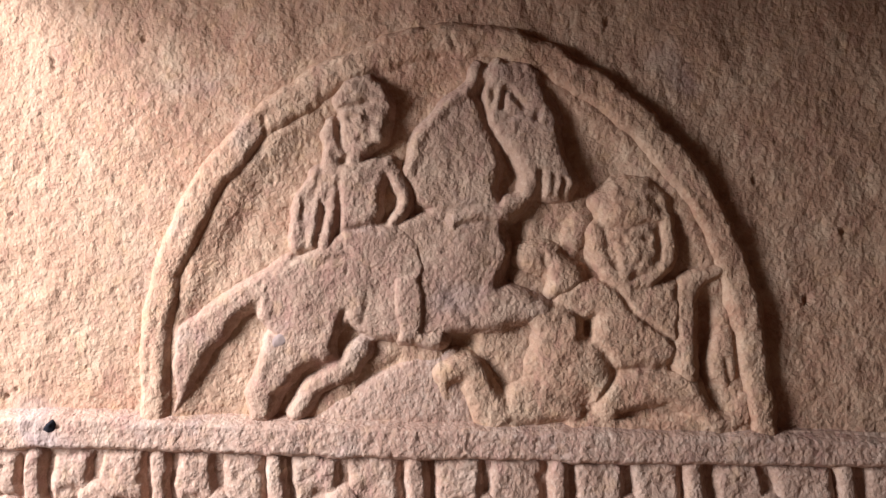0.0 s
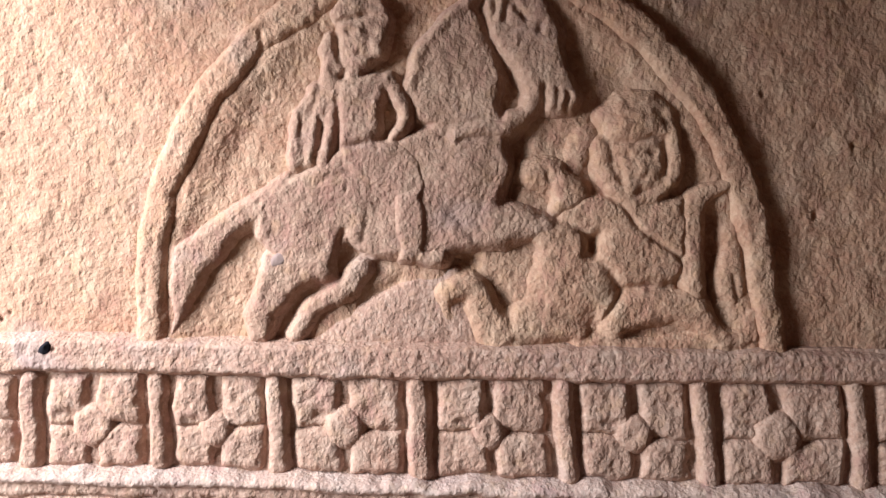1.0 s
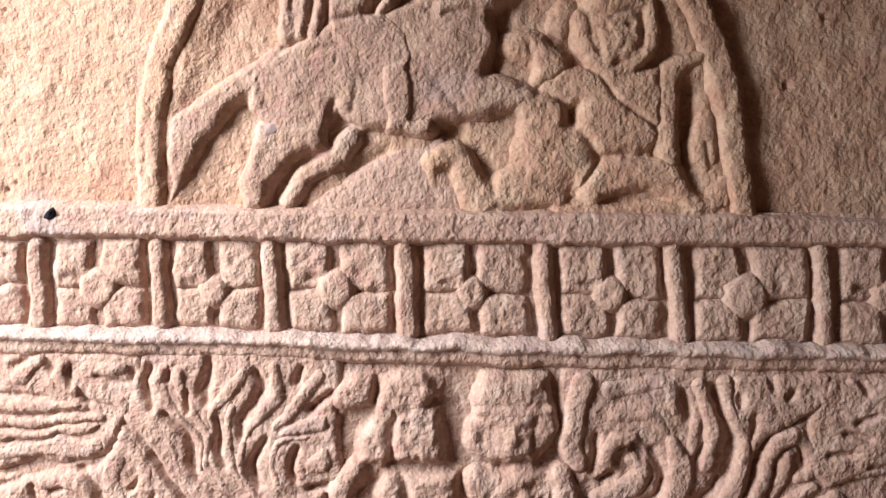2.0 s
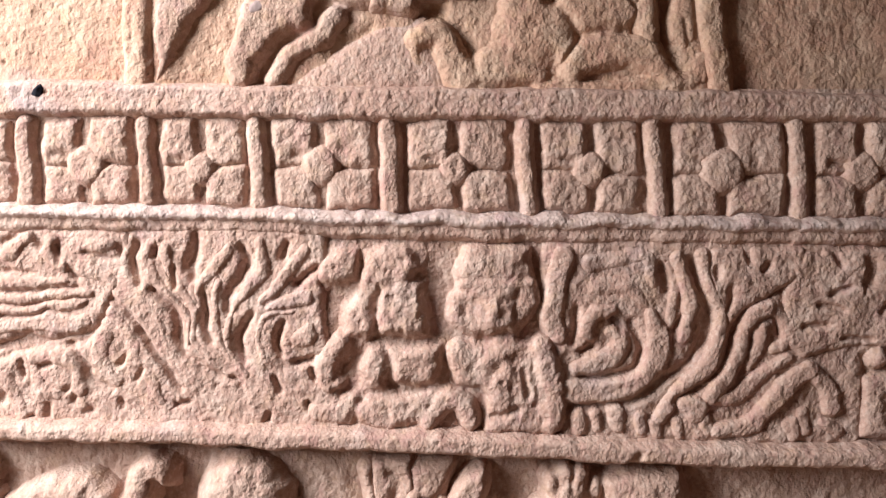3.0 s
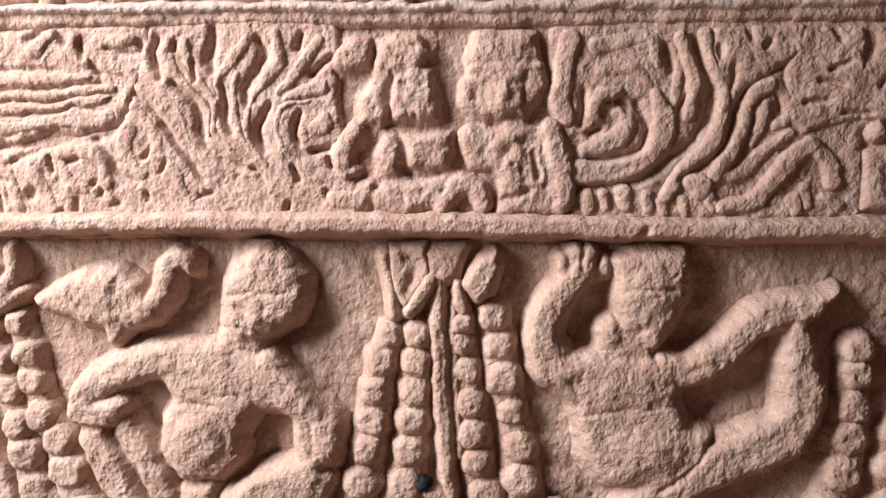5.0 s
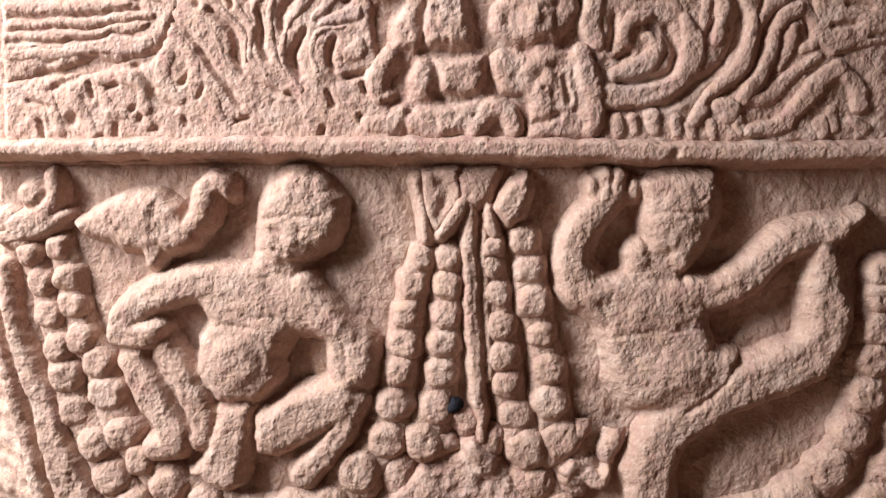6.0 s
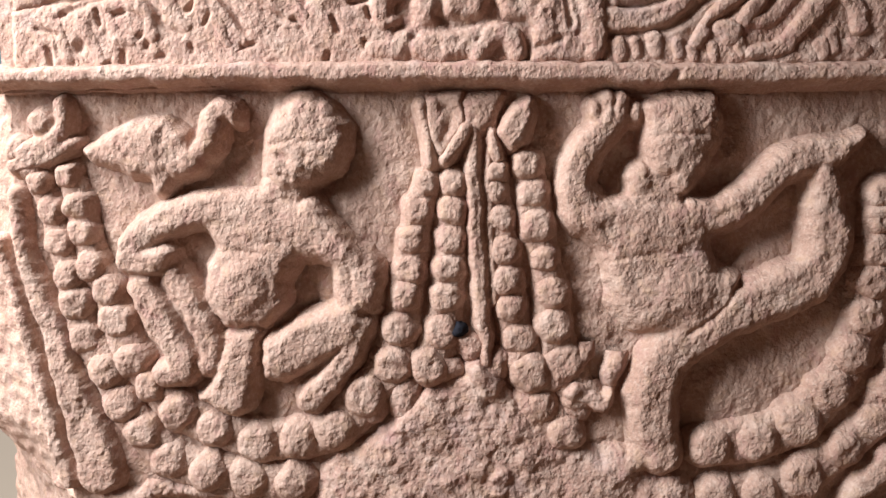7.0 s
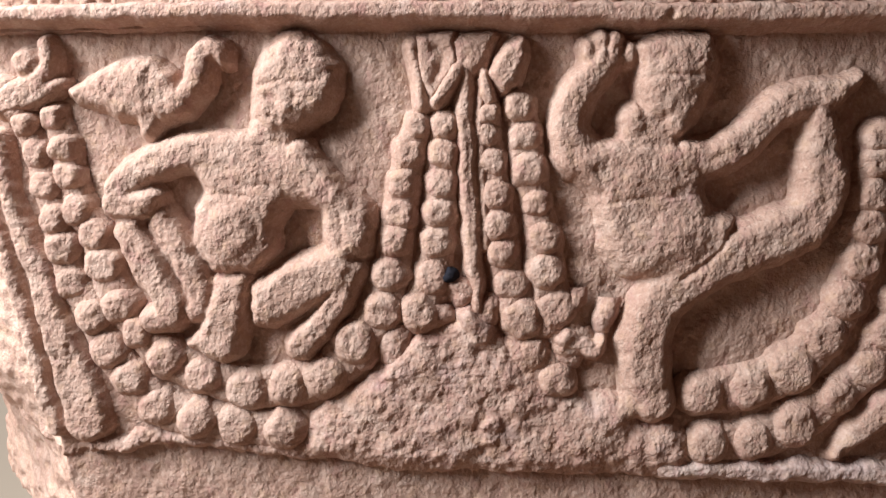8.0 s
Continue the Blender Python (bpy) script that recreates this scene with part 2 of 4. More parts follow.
# ---- the fields of the carved face ----
EDGE = np.array([(-416, 1101, 1), (-416, 964, 1), (-409, 902, 1), (-400, 826, 1), (-386, 733, 1), (-375, 663, 1), (-373, 618, 1)])[:, :2]
FOOT = np.array([(-407, 706, 1), (-357, 712, 1), (-297, 721, 1), (-221, 717, 1), (-136, 707, 1), (-51, 696, 1), (96, 691, 1), (200, 687, 1), (390, 676, 1)])[:, :2]
LEFT, RIGHT = -412.0, 462.0
V_TOP, V_BAND, V_LEDGE = 1391.0, 1283.0, 1104.0


# deep pockets between the dancing figures
POCKETS = [cut((122, 1006, 8.0), (132, 1028, 7.0), depth=4), cut((210, 994, 8.0), (225, 1011, 7.0), depth=4), cut((225, 942, 7.0), (256, 951, 10.0), (290, 976, 8.0), depth=4), cut((198, 793, 7.0), (202, 750, 7.2), depth=4), cut((-154, 934, 8.0), (-150, 903, 13.2), depth=5),
           cut((-196, 817, 8.4), depth=4), cut((-102, 1058, 6.0), (-108, 1024, 6.0), (-130, 1004, 5.0), depth=4)] + [cut((-216, 1051, 7.0), (-231, 1019, 7.0), (-257, 1012, 5.0), depth=4), cut((-352, 1019, 6.0), (-343, 979, 5.0), (-330, 942, 4.0), depth=4), cut((-345, 1079, 5.0), (-335, 1069, 4.0), depth=3),
           cut((236, 1069, 6.0), (234, 1040, 6.0), depth=3), cut((-253, 836, 5.0), (-270, 820, 5.0), depth=3), cut((-300, 777, 4.8), depth=3), cut((348, 984, 5.0), (351, 935, 4.8), (318, 890, 5.0), depth=3), cut((239, 855, 7.0), (209, 835, 7.0), depth=3)]


def lower_height(U, V):
    e = np.interp(V, EDGE[::-1, 1], EDGE[::-1, 0]) + 2.0 * sample(WARP_U, U * 0.5, V * 0.5)
    d = np.maximum(e - U, 0)
    steep = 0.6 + 0.55 * np.clip((0.5 * EDGE[3, 1] + 0.5 * EDGE[4, 1] - V) / (EDGE[3, 1] - EDGE[4, 1]), 0, 1)
    below = np.clip((np.interp(U, FOOT[:, 0], FOOT[:, 1]) - V + 2.5 * sample(WARP_U, U * 2, V * 2)) / 3.0, 0, 1)
    dent = sum(depth * np.clip((rod_depth(pts, U, V) + 8) / 11, 0, 1) ** 1.5 for _, pts, depth, _, _ in POCKETS)
    return 0.5 - dent + 0.7 * sample(WARP_V, U * 0.6, V * 0.6) - 4.5 * below - 1.7 * np.minimum(d, 8) - steep * np.maximum(d - 8, 0) + np.minimum(d * 0.1, 0.8) * sample(CHIPS, U * 0.5, V * 0.5)


def lower_keep(U, V):
    return lower_height(U, V) > -330 - 4 * sample(WARP_V, U * 0.2, V * 0.3)


# the half-round rim and the slope at its inner side
RIM = [(-220, 1383, 10.3), (-222, 1433, 10.3), (-219, 1477, 10.8), (-211, 1512, 11.2), (-198, 1542, 11.6), (-180, 1578, 12), (-160, 1602, 12.4), (-139, 1624, 12), (-115, 1642, 12), (-89, 1658, 11.6), (-59, 1672, 11.6),
       (-24, 1684, 11.8), (6, 1688, 12.2), (36, 1687, 12.2), (65, 1678, 12.2), (106, 1658, 12.6), (148, 1627, 13), (169, 1605, 13), (190, 1581, 13), (207, 1551, 12.7), (227, 1504, 11.6), (236, 1461, 11.2), (242, 1423, 10.6), (248, 1385, 9.8)]
INNER = [(10 + 0.93 * (a - 10), 1420 + 0.94 * (b - 1420) if b > 1420 else b, 0.0) for a, b, _ in RIM]
# deep pockets left between the figures
HOLLOWS = [cut((58, 1547, 6.4), (52, 1523, 6.0), (48, 1501, 6.0), depth=5), cut((109, 1469, 5.2), (115, 1467, 4.8), depth=5), cut((9, 1453, 6.0), (22, 1455, 4.8), depth=5), cut((89, 1487, 4.8), (100, 1482, 3.6), depth=4),
           cut((199, 1486, 7.0), (201, 1460, 6.0), (200, 1429, 3.6), depth=5), cut((111, 1520, 5.6), depth=4), cut((49, 1585, 5.6), (53, 1598, 4.0), depth=4), cut((-79, 1432, 4.8), (-114, 1416, 5.6), (-132, 1392, 5.0), depth=3),
           cut((221, 1490, 4.0), (214, 1490, 6.0), depth=3), cut((39, 1436, 6.0), (53, 1419, 4.8), depth=3), cut((-35, 1439, 4.0), (-61, 1421, 5.6), depth=3)]


def upper_height(U, V):
    """The plain face with a few weathered holes."""
    H = 0.5 * sample(WARP_V, U * 0.5, V * 0.5)
    for a, b, r in ((-308, 1672, 2.2), (-308, 1666, 1.8), (-342, 1407, 2.7), (-340, 1551, 1.8), (281, 1490, 3.0), (-236, 1689, 1.8), (126, 1704, 2.6), (240, 1582, 2.2), (308, 1543, 2.6), (-334, 1413, 1.8)):
        H = H - 3.2 * np.exp(-((U - a) ** 2 + 0.5 * (V - b) ** 2) / (0.6 * r * r))
    H = H + 5.5 * np.exp(-((rod_depth(INNER, U, V, False) / 14.0) ** 2))
    for _, pts, depth, _, _ in HOLLOWS:
        H = H - depth * np.clip((rod_depth(pts, U, V) + 7) / 10, 0, 1) ** 1.5
    return H


ground_sheet("pillar_face_upper", LEFT, RIGHT, V_TOP - 30, 1900, upper_height, OCHRE,
             "dressed sandstone pillar face, finely pecked", step=1.5, rough=1.25)
ground_sheet("pillar_face_frieze", LEFT, RIGHT, V_BAND - 20, V_TOP, lambda U, V: 0 * U + 4.2, SAND,
             "recessed sandstone bed of a flower frieze", step=1.6)
ground_sheet("pillar_face_scroll", LEFT, RIGHT, V_LEDGE - 4, V_BAND, lambda U, V: 0 * U + 8.5, WORN,
             "recessed sandstone bed of a scroll frieze", step=1.5, rough=1.6)
ground_sheet("pillar_face_lower", LEFT - 240, RIGHT, 560, V_LEDGE + 4, lower_height, SAND,
             "sandstone bed of the garland panel, broken at its corner", step=1.5, rough=1.15, keep_fn=lower_keep)

# ---- mouldings ----
relief("upper_moulding", [rod((-404, 1383, 11.0), (-330, 1381, 11.0), (-299, 1383, 11.9), (-209, 1381, 11.0), (-99, 1379, 11.0), (38, 1378, 10.9), (174, 1377, 10.9), (264, 1377, 10.0), (385, 1375, 9.0), (471, 1374, 9.0), top=10, edge=4)],
       3, mat=WORN, rough=1.3, label="plain sandstone moulding with pale lime stains", category="moulding")
relief("lime_fillet", [rod((-406, 1290, 3.7), (-331, 1290, 4.2), (-192, 1289, 4.1), (-8, 1285, 4.1), (175, 1283, 4.1), (387, 1281, 4.1), (473, 1281, 4.1), top=13.5, edge=4)],
       5, mat=LIMED, worn=6, warp=1.0, rough=0.9, lump=0.6, label="thin pale fillet stained lilac-white with lime", category="moulding")
relief("middle_moulding", [rod((-406, 1285, 7.9), (-331, 1285, 8.8), (-192, 1284, 8.7), (-8, 1279, 9.2), (175, 1277, 9.1), (387, 1276, 9.1), (474, 1275, 9.1), top=9.5, edge=6)],
       5, mat=WORN, worn=6, warp=1.0, rough=1.1, lump=0.6, label="narrow rounded sandstone moulding under the pale fillet", category="moulding")
relief("ledge", [rod((-430, 1113, 7.5), (-335, 1112, 7.5), (-194, 1111, 7.9), (-54, 1107, 8.4), (85, 1103, 8.8), (183, 1098, 8.3), (270, 1097, 8.3), (393, 1095, 8.8), (481, 1094, 8.7), top=19, edge=6),
                 cut((178, 1088, 3.2), (185, 1097, 2.8), depth=6), cut((-52, 1096, 2.3), (-54, 1102, 1.9), depth=4)],
       6, mat=WORN, warp=0.8, label="projecting sandstone ledge with chipped lower edge", category="ledge")

# ---- the half-round panel ----
RISE, PECK = 0.86, 0.62
relief("arch_moulding", [rod(*RIM, top=11.5, edge=8),
    rod((-106, 1645, 13.0), (-72, 1660, 13.9), (-28, 1669, 12.1), (15, 1673, 8.6), top=6, edge=12),
    cut((-189, 1569, 0.8), (-188, 1573, 1.0), depth=3), cut((-137, 1628, 0.6), (-136, 1620, 1.0), (-136, 1608, 0.8), depth=4), cut((-143, 1621, 0.6), (-145, 1613, 0.8), depth=2), cut((4, 1691, 1.2), (8, 1681, 1.5), depth=3),
    cut((-225, 1438, 1.5), (-226, 1411, 1.5), depth=2), cut((-98, 1662, 1.6), (-81, 1672, 1.5), depth=1.5)],
    0, mat=OCHRE, blend=5.0, warp=0.9, lump=0.5, label="half-round raised sandstone rim with worn edge", category="arch")

relief("carved_horse", [
    slab((-140, 1473, 1), (-142, 1493, 1), (-126, 1509, 1), (-96, 1523, 1), (-75, 1539, 1), (-36, 1543, 1), (-5, 1555, 1), (46, 1552, 1), (44, 1540, 1), (49, 1525, 1), (41, 1502, 1), (43, 1489, 1), (39, 1469, 1), (8, 1464, 1), (-17, 1459, 1), (-52, 1460, 1), (-73, 1474, 1), (-83, 1457, 1), (-83, 1443, 1), (-104, 1439, 1), (-122, 1456, 1), top=10.5, edge=6, grow=0.5)] + [
    slab((-26, 1586, 1), (-18, 1610, 1), (-2, 1629, 1), (20, 1648, 1), (29, 1631, 1), (35, 1612, 1), (42, 1592, 1), (40, 1571, 1), (44, 1554, 1), (8, 1553, 1), (-18, 1563, 1), top=9.5, edge=6, grow=0.5)] + [
    rod((-26, 1587, 4.0), (-18, 1611, 3.6), (-0, 1633, 3.6), (22, 1652, 4.0), (25, 1667, 4.8), top=11.5, edge=6),
    slab((38, 1664, 1), (52, 1670, 1), (66, 1670, 1), (74, 1653, 1), (84, 1629, 1), (93, 1599, 1), (100, 1578, 1), (96, 1569, 1), (77, 1568, 1), (69, 1581, 1), (61, 1597, 1), (50, 1605, 1), (39, 1622, 1), (34, 1643, 1), top=13, edge=6, grow=0.5)] + [
    rod((61, 1600, 5.0), (69, 1583, 6.0), (64, 1568, 4.0), (53, 1561, 5.5), top=12, edge=5),
    rod((10, 1551, 3.2), (29, 1553, 3.2), (47, 1556, 4.5), top=12.5, edge=4),
    rod((36, 1663, 3.6), (42, 1669, 3.2), top=12, edge=5), rod((63, 1667, 3.6), (69, 1662, 4.0), top=12, edge=5)] + [
    slab((-117, 1518, 1), (-139, 1505, 1), (-164, 1489, 1), (-190, 1475, 1), (-203, 1465, 1), (-207, 1438, 1), (-206, 1396, 1), (-195, 1420, 1), (-180, 1448, 1), (-158, 1474, 1), (-141, 1485, 1), top=10, edge=7, grow=0.3),
    slab((-135, 1457, 1), (-83, 1457, 1), (-83, 1445, 1), (-102, 1439, 1), (-116, 1427, 1), (-128, 1413, 1), (-134, 1395, 1), (-146, 1395, 1), (-147, 1411, 1), (-141, 1432, 1), top=11, edge=7, grow=0.3),
    rod((-61, 1448, 5.5), (-76, 1432, 4.8), (-97, 1419, 4.4), (-112, 1397, 3.6), top=7.5, edge=5)] + [
    rod((21, 1482, 18.0), (51, 1482, 13.0), (73, 1482, 8.8), (81, 1481, 6.4), top=11, edge=8),
    oval((-113, 1491, 24.8), 0.9, top=12.5, edge=22), oval((17, 1514, 20.8), 1.25, top=12, edge=20), oval((76, 1633, 12.0), 1.7, top=14, edge=12, turn=16),
    cut((-76, 1478, 2.0), (-78, 1463, 2.4), (-79, 1445, 2.0), depth=5)] + [cut((-140, 1480, 1.6), (-139, 1500, 1.6), depth=2),
    cut((39, 1648, 2.0), (38, 1633, 1.6), depth=4.5), cut((47, 1650, 1.6), (46, 1635, 1.6), depth=4.5), cut((51, 1650, 2.0), (61, 1636, 1.6), depth=4.5), cut((72, 1632, 1.6), (72, 1626, 2.5), depth=4),
    cut((75, 1586, 2.0), (75, 1567, 2.0), depth=6.5), cut((85, 1583, 1.2), (84, 1569, 1.2), depth=3), cut((93, 1581, 1.6), (92, 1569, 1.6), depth=5)] + [
    cut((11, 1557, 1.2), (46, 1561, 1.5), depth=2.5), cut((11, 1545, 1.2), (46, 1547, 1.5), depth=3), cut((-21, 1562, 2.5), (3, 1547, 2.5), depth=1.6),
    cut((-57, 1492, 2.0), (-61, 1470, 2.4), depth=2.0), cut((8, 1493, 2.4), (21, 1471, 3.0), depth=2), cut((-96, 1513, 2.4), (-62, 1526, 2.5), depth=1.5)],
    0, mat=DUSKY, blend=4.0, lump=0.45, warp=0.9, worn=2, fat=1.2, label="prancing horse carved in worn sandstone relief", category="carving")

relief("carved_rider", [
    slab((-83, 1645, 1), (-75, 1653, 1), (-59, 1658, 1), (-47, 1653, 1), (-42, 1639, 1), (-42, 1622, 1), (-45, 1611, 1), (-54, 1603, 1), (-64, 1599, 1), (-74, 1601, 1), (-78, 1615, 1), (-78, 1631, 1), top=12.5, edge=7, grow=0.0)] + [
    slab((-84, 1641, 1), (-76, 1653, 1), (-59, 1659, 1), (-46, 1653, 1), (-42, 1636, 1), (-58, 1638, 1), (-78, 1634, 1), top=14.5, edge=6, grow=0.5),
    rod((-87, 1625, 3.6), (-88, 1611, 5.0), (-80, 1601, 3.0), top=9.5, edge=5), rod((-68, 1596, 5.6), top=9, edge=6),
    rod((-52, 1619, 2.8), (-49, 1612, 3.5), top=14.5, edge=4), rod((-63, 1621, 6.0), top=13.5, edge=6), rod((-59, 1606, 4.8), top=13.5, edge=5),
    slab((-79, 1591, 1), (-58, 1593, 1), (-41, 1592, 1), (-47, 1574, 1), (-49, 1556, 1), (-53, 1545, 1), (-77, 1542, 1), top=12, edge=6, grow=0.3)] + [
    rod((-42, 1590, 5.2), (-33, 1579, 4.8), (-28, 1568, 4.4), (-31, 1555, 4.0), (-40, 1547, 3.2), top=12, edge=6),
    slab((-99, 1584, 1), (-85, 1587, 1), (-82, 1570, 1), (-84, 1544, 1), (-89, 1526, 1), (-112, 1525, 1), (-114, 1543, 1), (-108, 1565, 1), top=7.5, edge=8, grow=0.3),
    rod((-99, 1583, 3.5), (-108, 1565, 3.2), (-113, 1544, 3.2), (-112, 1528, 3.6), top=9, edge=5)] + [rod((-86, 1601, 3.2), (-86, 1586, 6.0), (-92, 1571, 4.0), (-98, 1552, 2.4), (-100, 1531, 3.2), top=10, edge=5),
    rod((-83, 1583, 2.8), (-85, 1561, 3.0), (-87, 1544, 2.8), (-90, 1527, 3.2), top=10.5, edge=4),
    cut((-94, 1562, 1.0), (-93, 1547, 1.4), (-95, 1540, 0.8), depth=4), cut((-103, 1579, 0.4), (-107, 1565, 0.6), (-108, 1548, 0.6), depth=2.5), cut((-94, 1535, 0.6), (-96, 1526, 0.8), depth=3)] + [
    slab((-77, 1542, 1), (-36, 1545, 1), (-16, 1531, 1), (-11, 1514, 1), (-14, 1501, 1), (-35, 1505, 1), (-61, 1513, 1), (-79, 1526, 1), top=12.0, edge=9, grow=0.5),
    slab((-34, 1503, 1), (-17, 1507, 1), (-13, 1492, 1), (-14, 1464, 1), (-22, 1456, 1), (-33, 1457, 1), (-35, 1479, 1), top=13.5, edge=6, grow=0.5), rod((-15, 1459, 5.6), (-2, 1458, 5.2), top=12.5, edge=6),
    cut((-14, 1524, 2.5), (-8, 1510, 2.5), (-9, 1488, 2.0), (-11, 1465, 2.5), depth=7), cut((-44, 1571, 3.0), (-45, 1557, 3.5), (-46, 1547, 2.4), depth=6), cut((-37, 1587, 1.2), (-28, 1575, 1.6), depth=1.5)] + [
    cut((-78, 1634, 1.5), (-66, 1635, 1.2), (-57, 1638, 1.5), depth=3.2), cut((-72, 1627, 2.0), (-68, 1625, 1.6), depth=3.5), cut((-57, 1627, 2.0), (-51, 1626, 1.6), depth=3), cut((-65, 1611, 1.6), (-58, 1609, 1.6), depth=3), cut((-75, 1613, 2.0), (-72, 1604, 1.6), depth=2.5),
    cut((-77, 1542, 1.2), (-53, 1543, 1.2), depth=2.5), cut((-63, 1652, 1.2), (-51, 1644, 1.5), depth=1.5), cut((-40, 1501, 1.6), (-38, 1462, 2.0), depth=3)],
    0, mat=DUSKY, lump=0.4, warp=0.9, worn=2, blend=2.5, fat=0.6, label="small rider with cropped hair carved in relief", category="carving")

relief("carved_fallen_figure", [
    slab((116, 1565, 1), (132, 1579, 1), (158, 1582, 1), (174, 1568, 1), (178, 1546, 1), (176, 1523, 1), (163, 1509, 1), (142, 1505, 1), (130, 1516, 1), (125, 1537, 1), top=11, edge=11, grow=0.5),
    oval((147, 1530, 17.6), 1.2, top=13.5, edge=8)] + [slab((125, 1549, 1), (130, 1569, 1), (158, 1572, 1), (167, 1555, 1), (167, 1547, 1), (145, 1545, 1), top=14, edge=8, grow=0.0),
    rod((172, 1551, 3.6), (174, 1532, 5.0), (169, 1515, 4.0), top=13, edge=4), rod((118, 1540, 6.8), (124, 1519, 5.2), top=10, edge=7), rod((129, 1510, 3.5), (141, 1501, 2.8), (158, 1505, 3.0), (168, 1513, 2.0), top=11.5, edge=3),
    rod((148, 1529, 2.8), (147, 1521, 3.2), top=15.5, edge=4), rod((141, 1512, 6.0), top=13.5, edge=5)] + [
    slab((114, 1489, 1), (133, 1500, 1), (179, 1500, 1), (182, 1477, 1), (178, 1453, 1), (172, 1439, 1), (136, 1440, 1), (120, 1457, 1), (123, 1477, 1), top=10.5, edge=8, grow=0.3), oval((150, 1477, 20.8), 0.85, top=12, edge=20),
    rod((121, 1494, 8.8), (107, 1489, 9.0), (97, 1490, 4.8), top=9.5, edge=7)] + [
    oval((99, 1436, 30.4), 0.82, top=11, edge=20, turn=-8), slab((73, 1459, 1), (90, 1474, 1), (108, 1458, 1), (116, 1442, 1), (78, 1416, 1), top=9, edge=9, grow=0.3),
    rod((79, 1476, 10.0), (95, 1469, 10.0), (99, 1461, 5.6), top=10.5, edge=7), slab((48, 1399, 1), (54, 1416, 1), (73, 1426, 1), (112, 1399, 1), (78, 1394, 1), top=8, edge=8, grow=0.3)] + [
    rod((131, 1415, 15.0), (159, 1420, 12.8), (185, 1419, 12.0), (200, 1407, 7.2), (210, 1397, 7.0), top=10, edge=8), rod((204, 1397, 4.0), (227, 1400, 6.0), top=8, edge=6),
    rod((4, 1430, 7.5), (23, 1434, 7.2), (31, 1418, 8.8), (40, 1399, 12.5), top=9, edge=7), rod((9, 1419, 9.6), top=6, edge=9), cut((12, 1419, 4.8), depth=7),
    rod((44, 1393, 4.8), (78, 1388, 4.8), (121, 1391, 4.8), (172, 1393, 4.8), (223, 1394, 6.0), top=6.5, edge=7)] + [
    cut((133, 1499, 1.2), (146, 1479, 1.2), (172, 1464, 1.2), (184, 1451, 1.2), depth=4.5), cut((134, 1432, 2.0), (123, 1415, 2.0), (112, 1400, 2.0), depth=5), cut((142, 1401, 4.5), (159, 1403, 4.5), (176, 1408, 3.2), depth=6),
    cut((65, 1391, 4.0), (95, 1392, 4.5), depth=6), cut((168, 1440, 3.6), (175, 1441, 3.2), depth=6), cut((99, 1442, 1.6), (133, 1436, 1.5), depth=1.5)] + [
    cut((126, 1544, 1.2), (145, 1544, 1.5), (165, 1548, 1.2), depth=3.5), cut((135, 1535, 2.0), (139, 1535, 2.5), depth=4), cut((154, 1536, 1.6), (158, 1536, 1.6), depth=4), cut((140, 1517, 1.2), (150, 1517, 1.2), depth=3), cut((132, 1533, 2.0), (133, 1516, 2.0), depth=3.5),
    cut((165, 1546, 1.6), (166, 1520, 1.6), depth=4), cut((128, 1503, 1.6), (121, 1506, 1.6), depth=3), cut((137, 1572, 1.2), (158, 1563, 1.2), depth=1.4)],
    0, mat=OCHRE, lump=0.45, blend=2.5, warp=0.9, worn=2, fat=1.3, label="fallen seated figure carved in worn relief", category="carving")

relief("carved_raised_arm", [rod((213, 1513, 4.4), (199, 1509, 6.0), (188, 1495, 8.0), (187, 1473, 6.8), (186, 1448, 8.5), (192, 1431, 5.0), top=10, edge=6), cut((180, 1465, 2.0), (182, 1443, 2.5), depth=2)],
    0, mat=OCHRE, warp=0.9, worn=2, fat=0.5, label="bent arm carved in rounded relief", category="carving")
relief("carved_club", [slab((213, 1468, 1), (221, 1471, 1), (225, 1452, 1), (226, 1431, 1), (219, 1424, 1), (209, 1432, 1), (206, 1444, 1), top=8.5, edge=7, grow=0.3),
                       rod((224, 1480, 3.0), (232, 1457, 3.2), (236, 1427, 4.0), (230, 1411, 5.6), (232, 1400, 4.8), top=7.5, edge=5), cut((216, 1444, 1.6), (221, 1427, 2.0), depth=3), cut((229, 1444, 1.6), (230, 1422, 2.0), depth=5)],
       0, mat=OCHRE, warp=0.9, worn=2, fat=0.5, label="tapered club carved beside the figure", category="carving")
relief("carved_hand_grip", [
    oval((75, 1521, 16.0), 0.66, top=8, edge=9, turn=-12), rod((90, 1512, 8.0), (99, 1505, 10.0), (90, 1498, 5.6), top=9.5, edge=7), rod((102, 1537, 8.0), (107, 1547, 9.6), top=5, edge=12),
    cut((77, 1525, 1.6), (81, 1515, 2.0), depth=2.5), cut((97, 1528, 3.0), (103, 1521, 2.4), depth=4)],
    0, mat=OCHRE, warp=0.9, worn=2, fat=0.8, label="clasped fists holding a worn object", category="carving")
relief("carved_ground_line", [
    slab((-95, 1393, 1), (-60, 1416, 1), (-26, 1434, 1), (9, 1443, 1), (25, 1415, 1), (31, 1389, 1), (-103, 1382, 1), top=4.0, edge=22),
    rod((-209, 1382, 7.0), (-156, 1382, 7.0), (-104, 1382, 7.0), (-34, 1380, 6.9), (44, 1381, 6.9), (138, 1383, 6.9), (236, 1383, 6.9), top=7, edge=9)],
    0, mat=WORN, label="smooth ground line under the carved scene", category="carving")

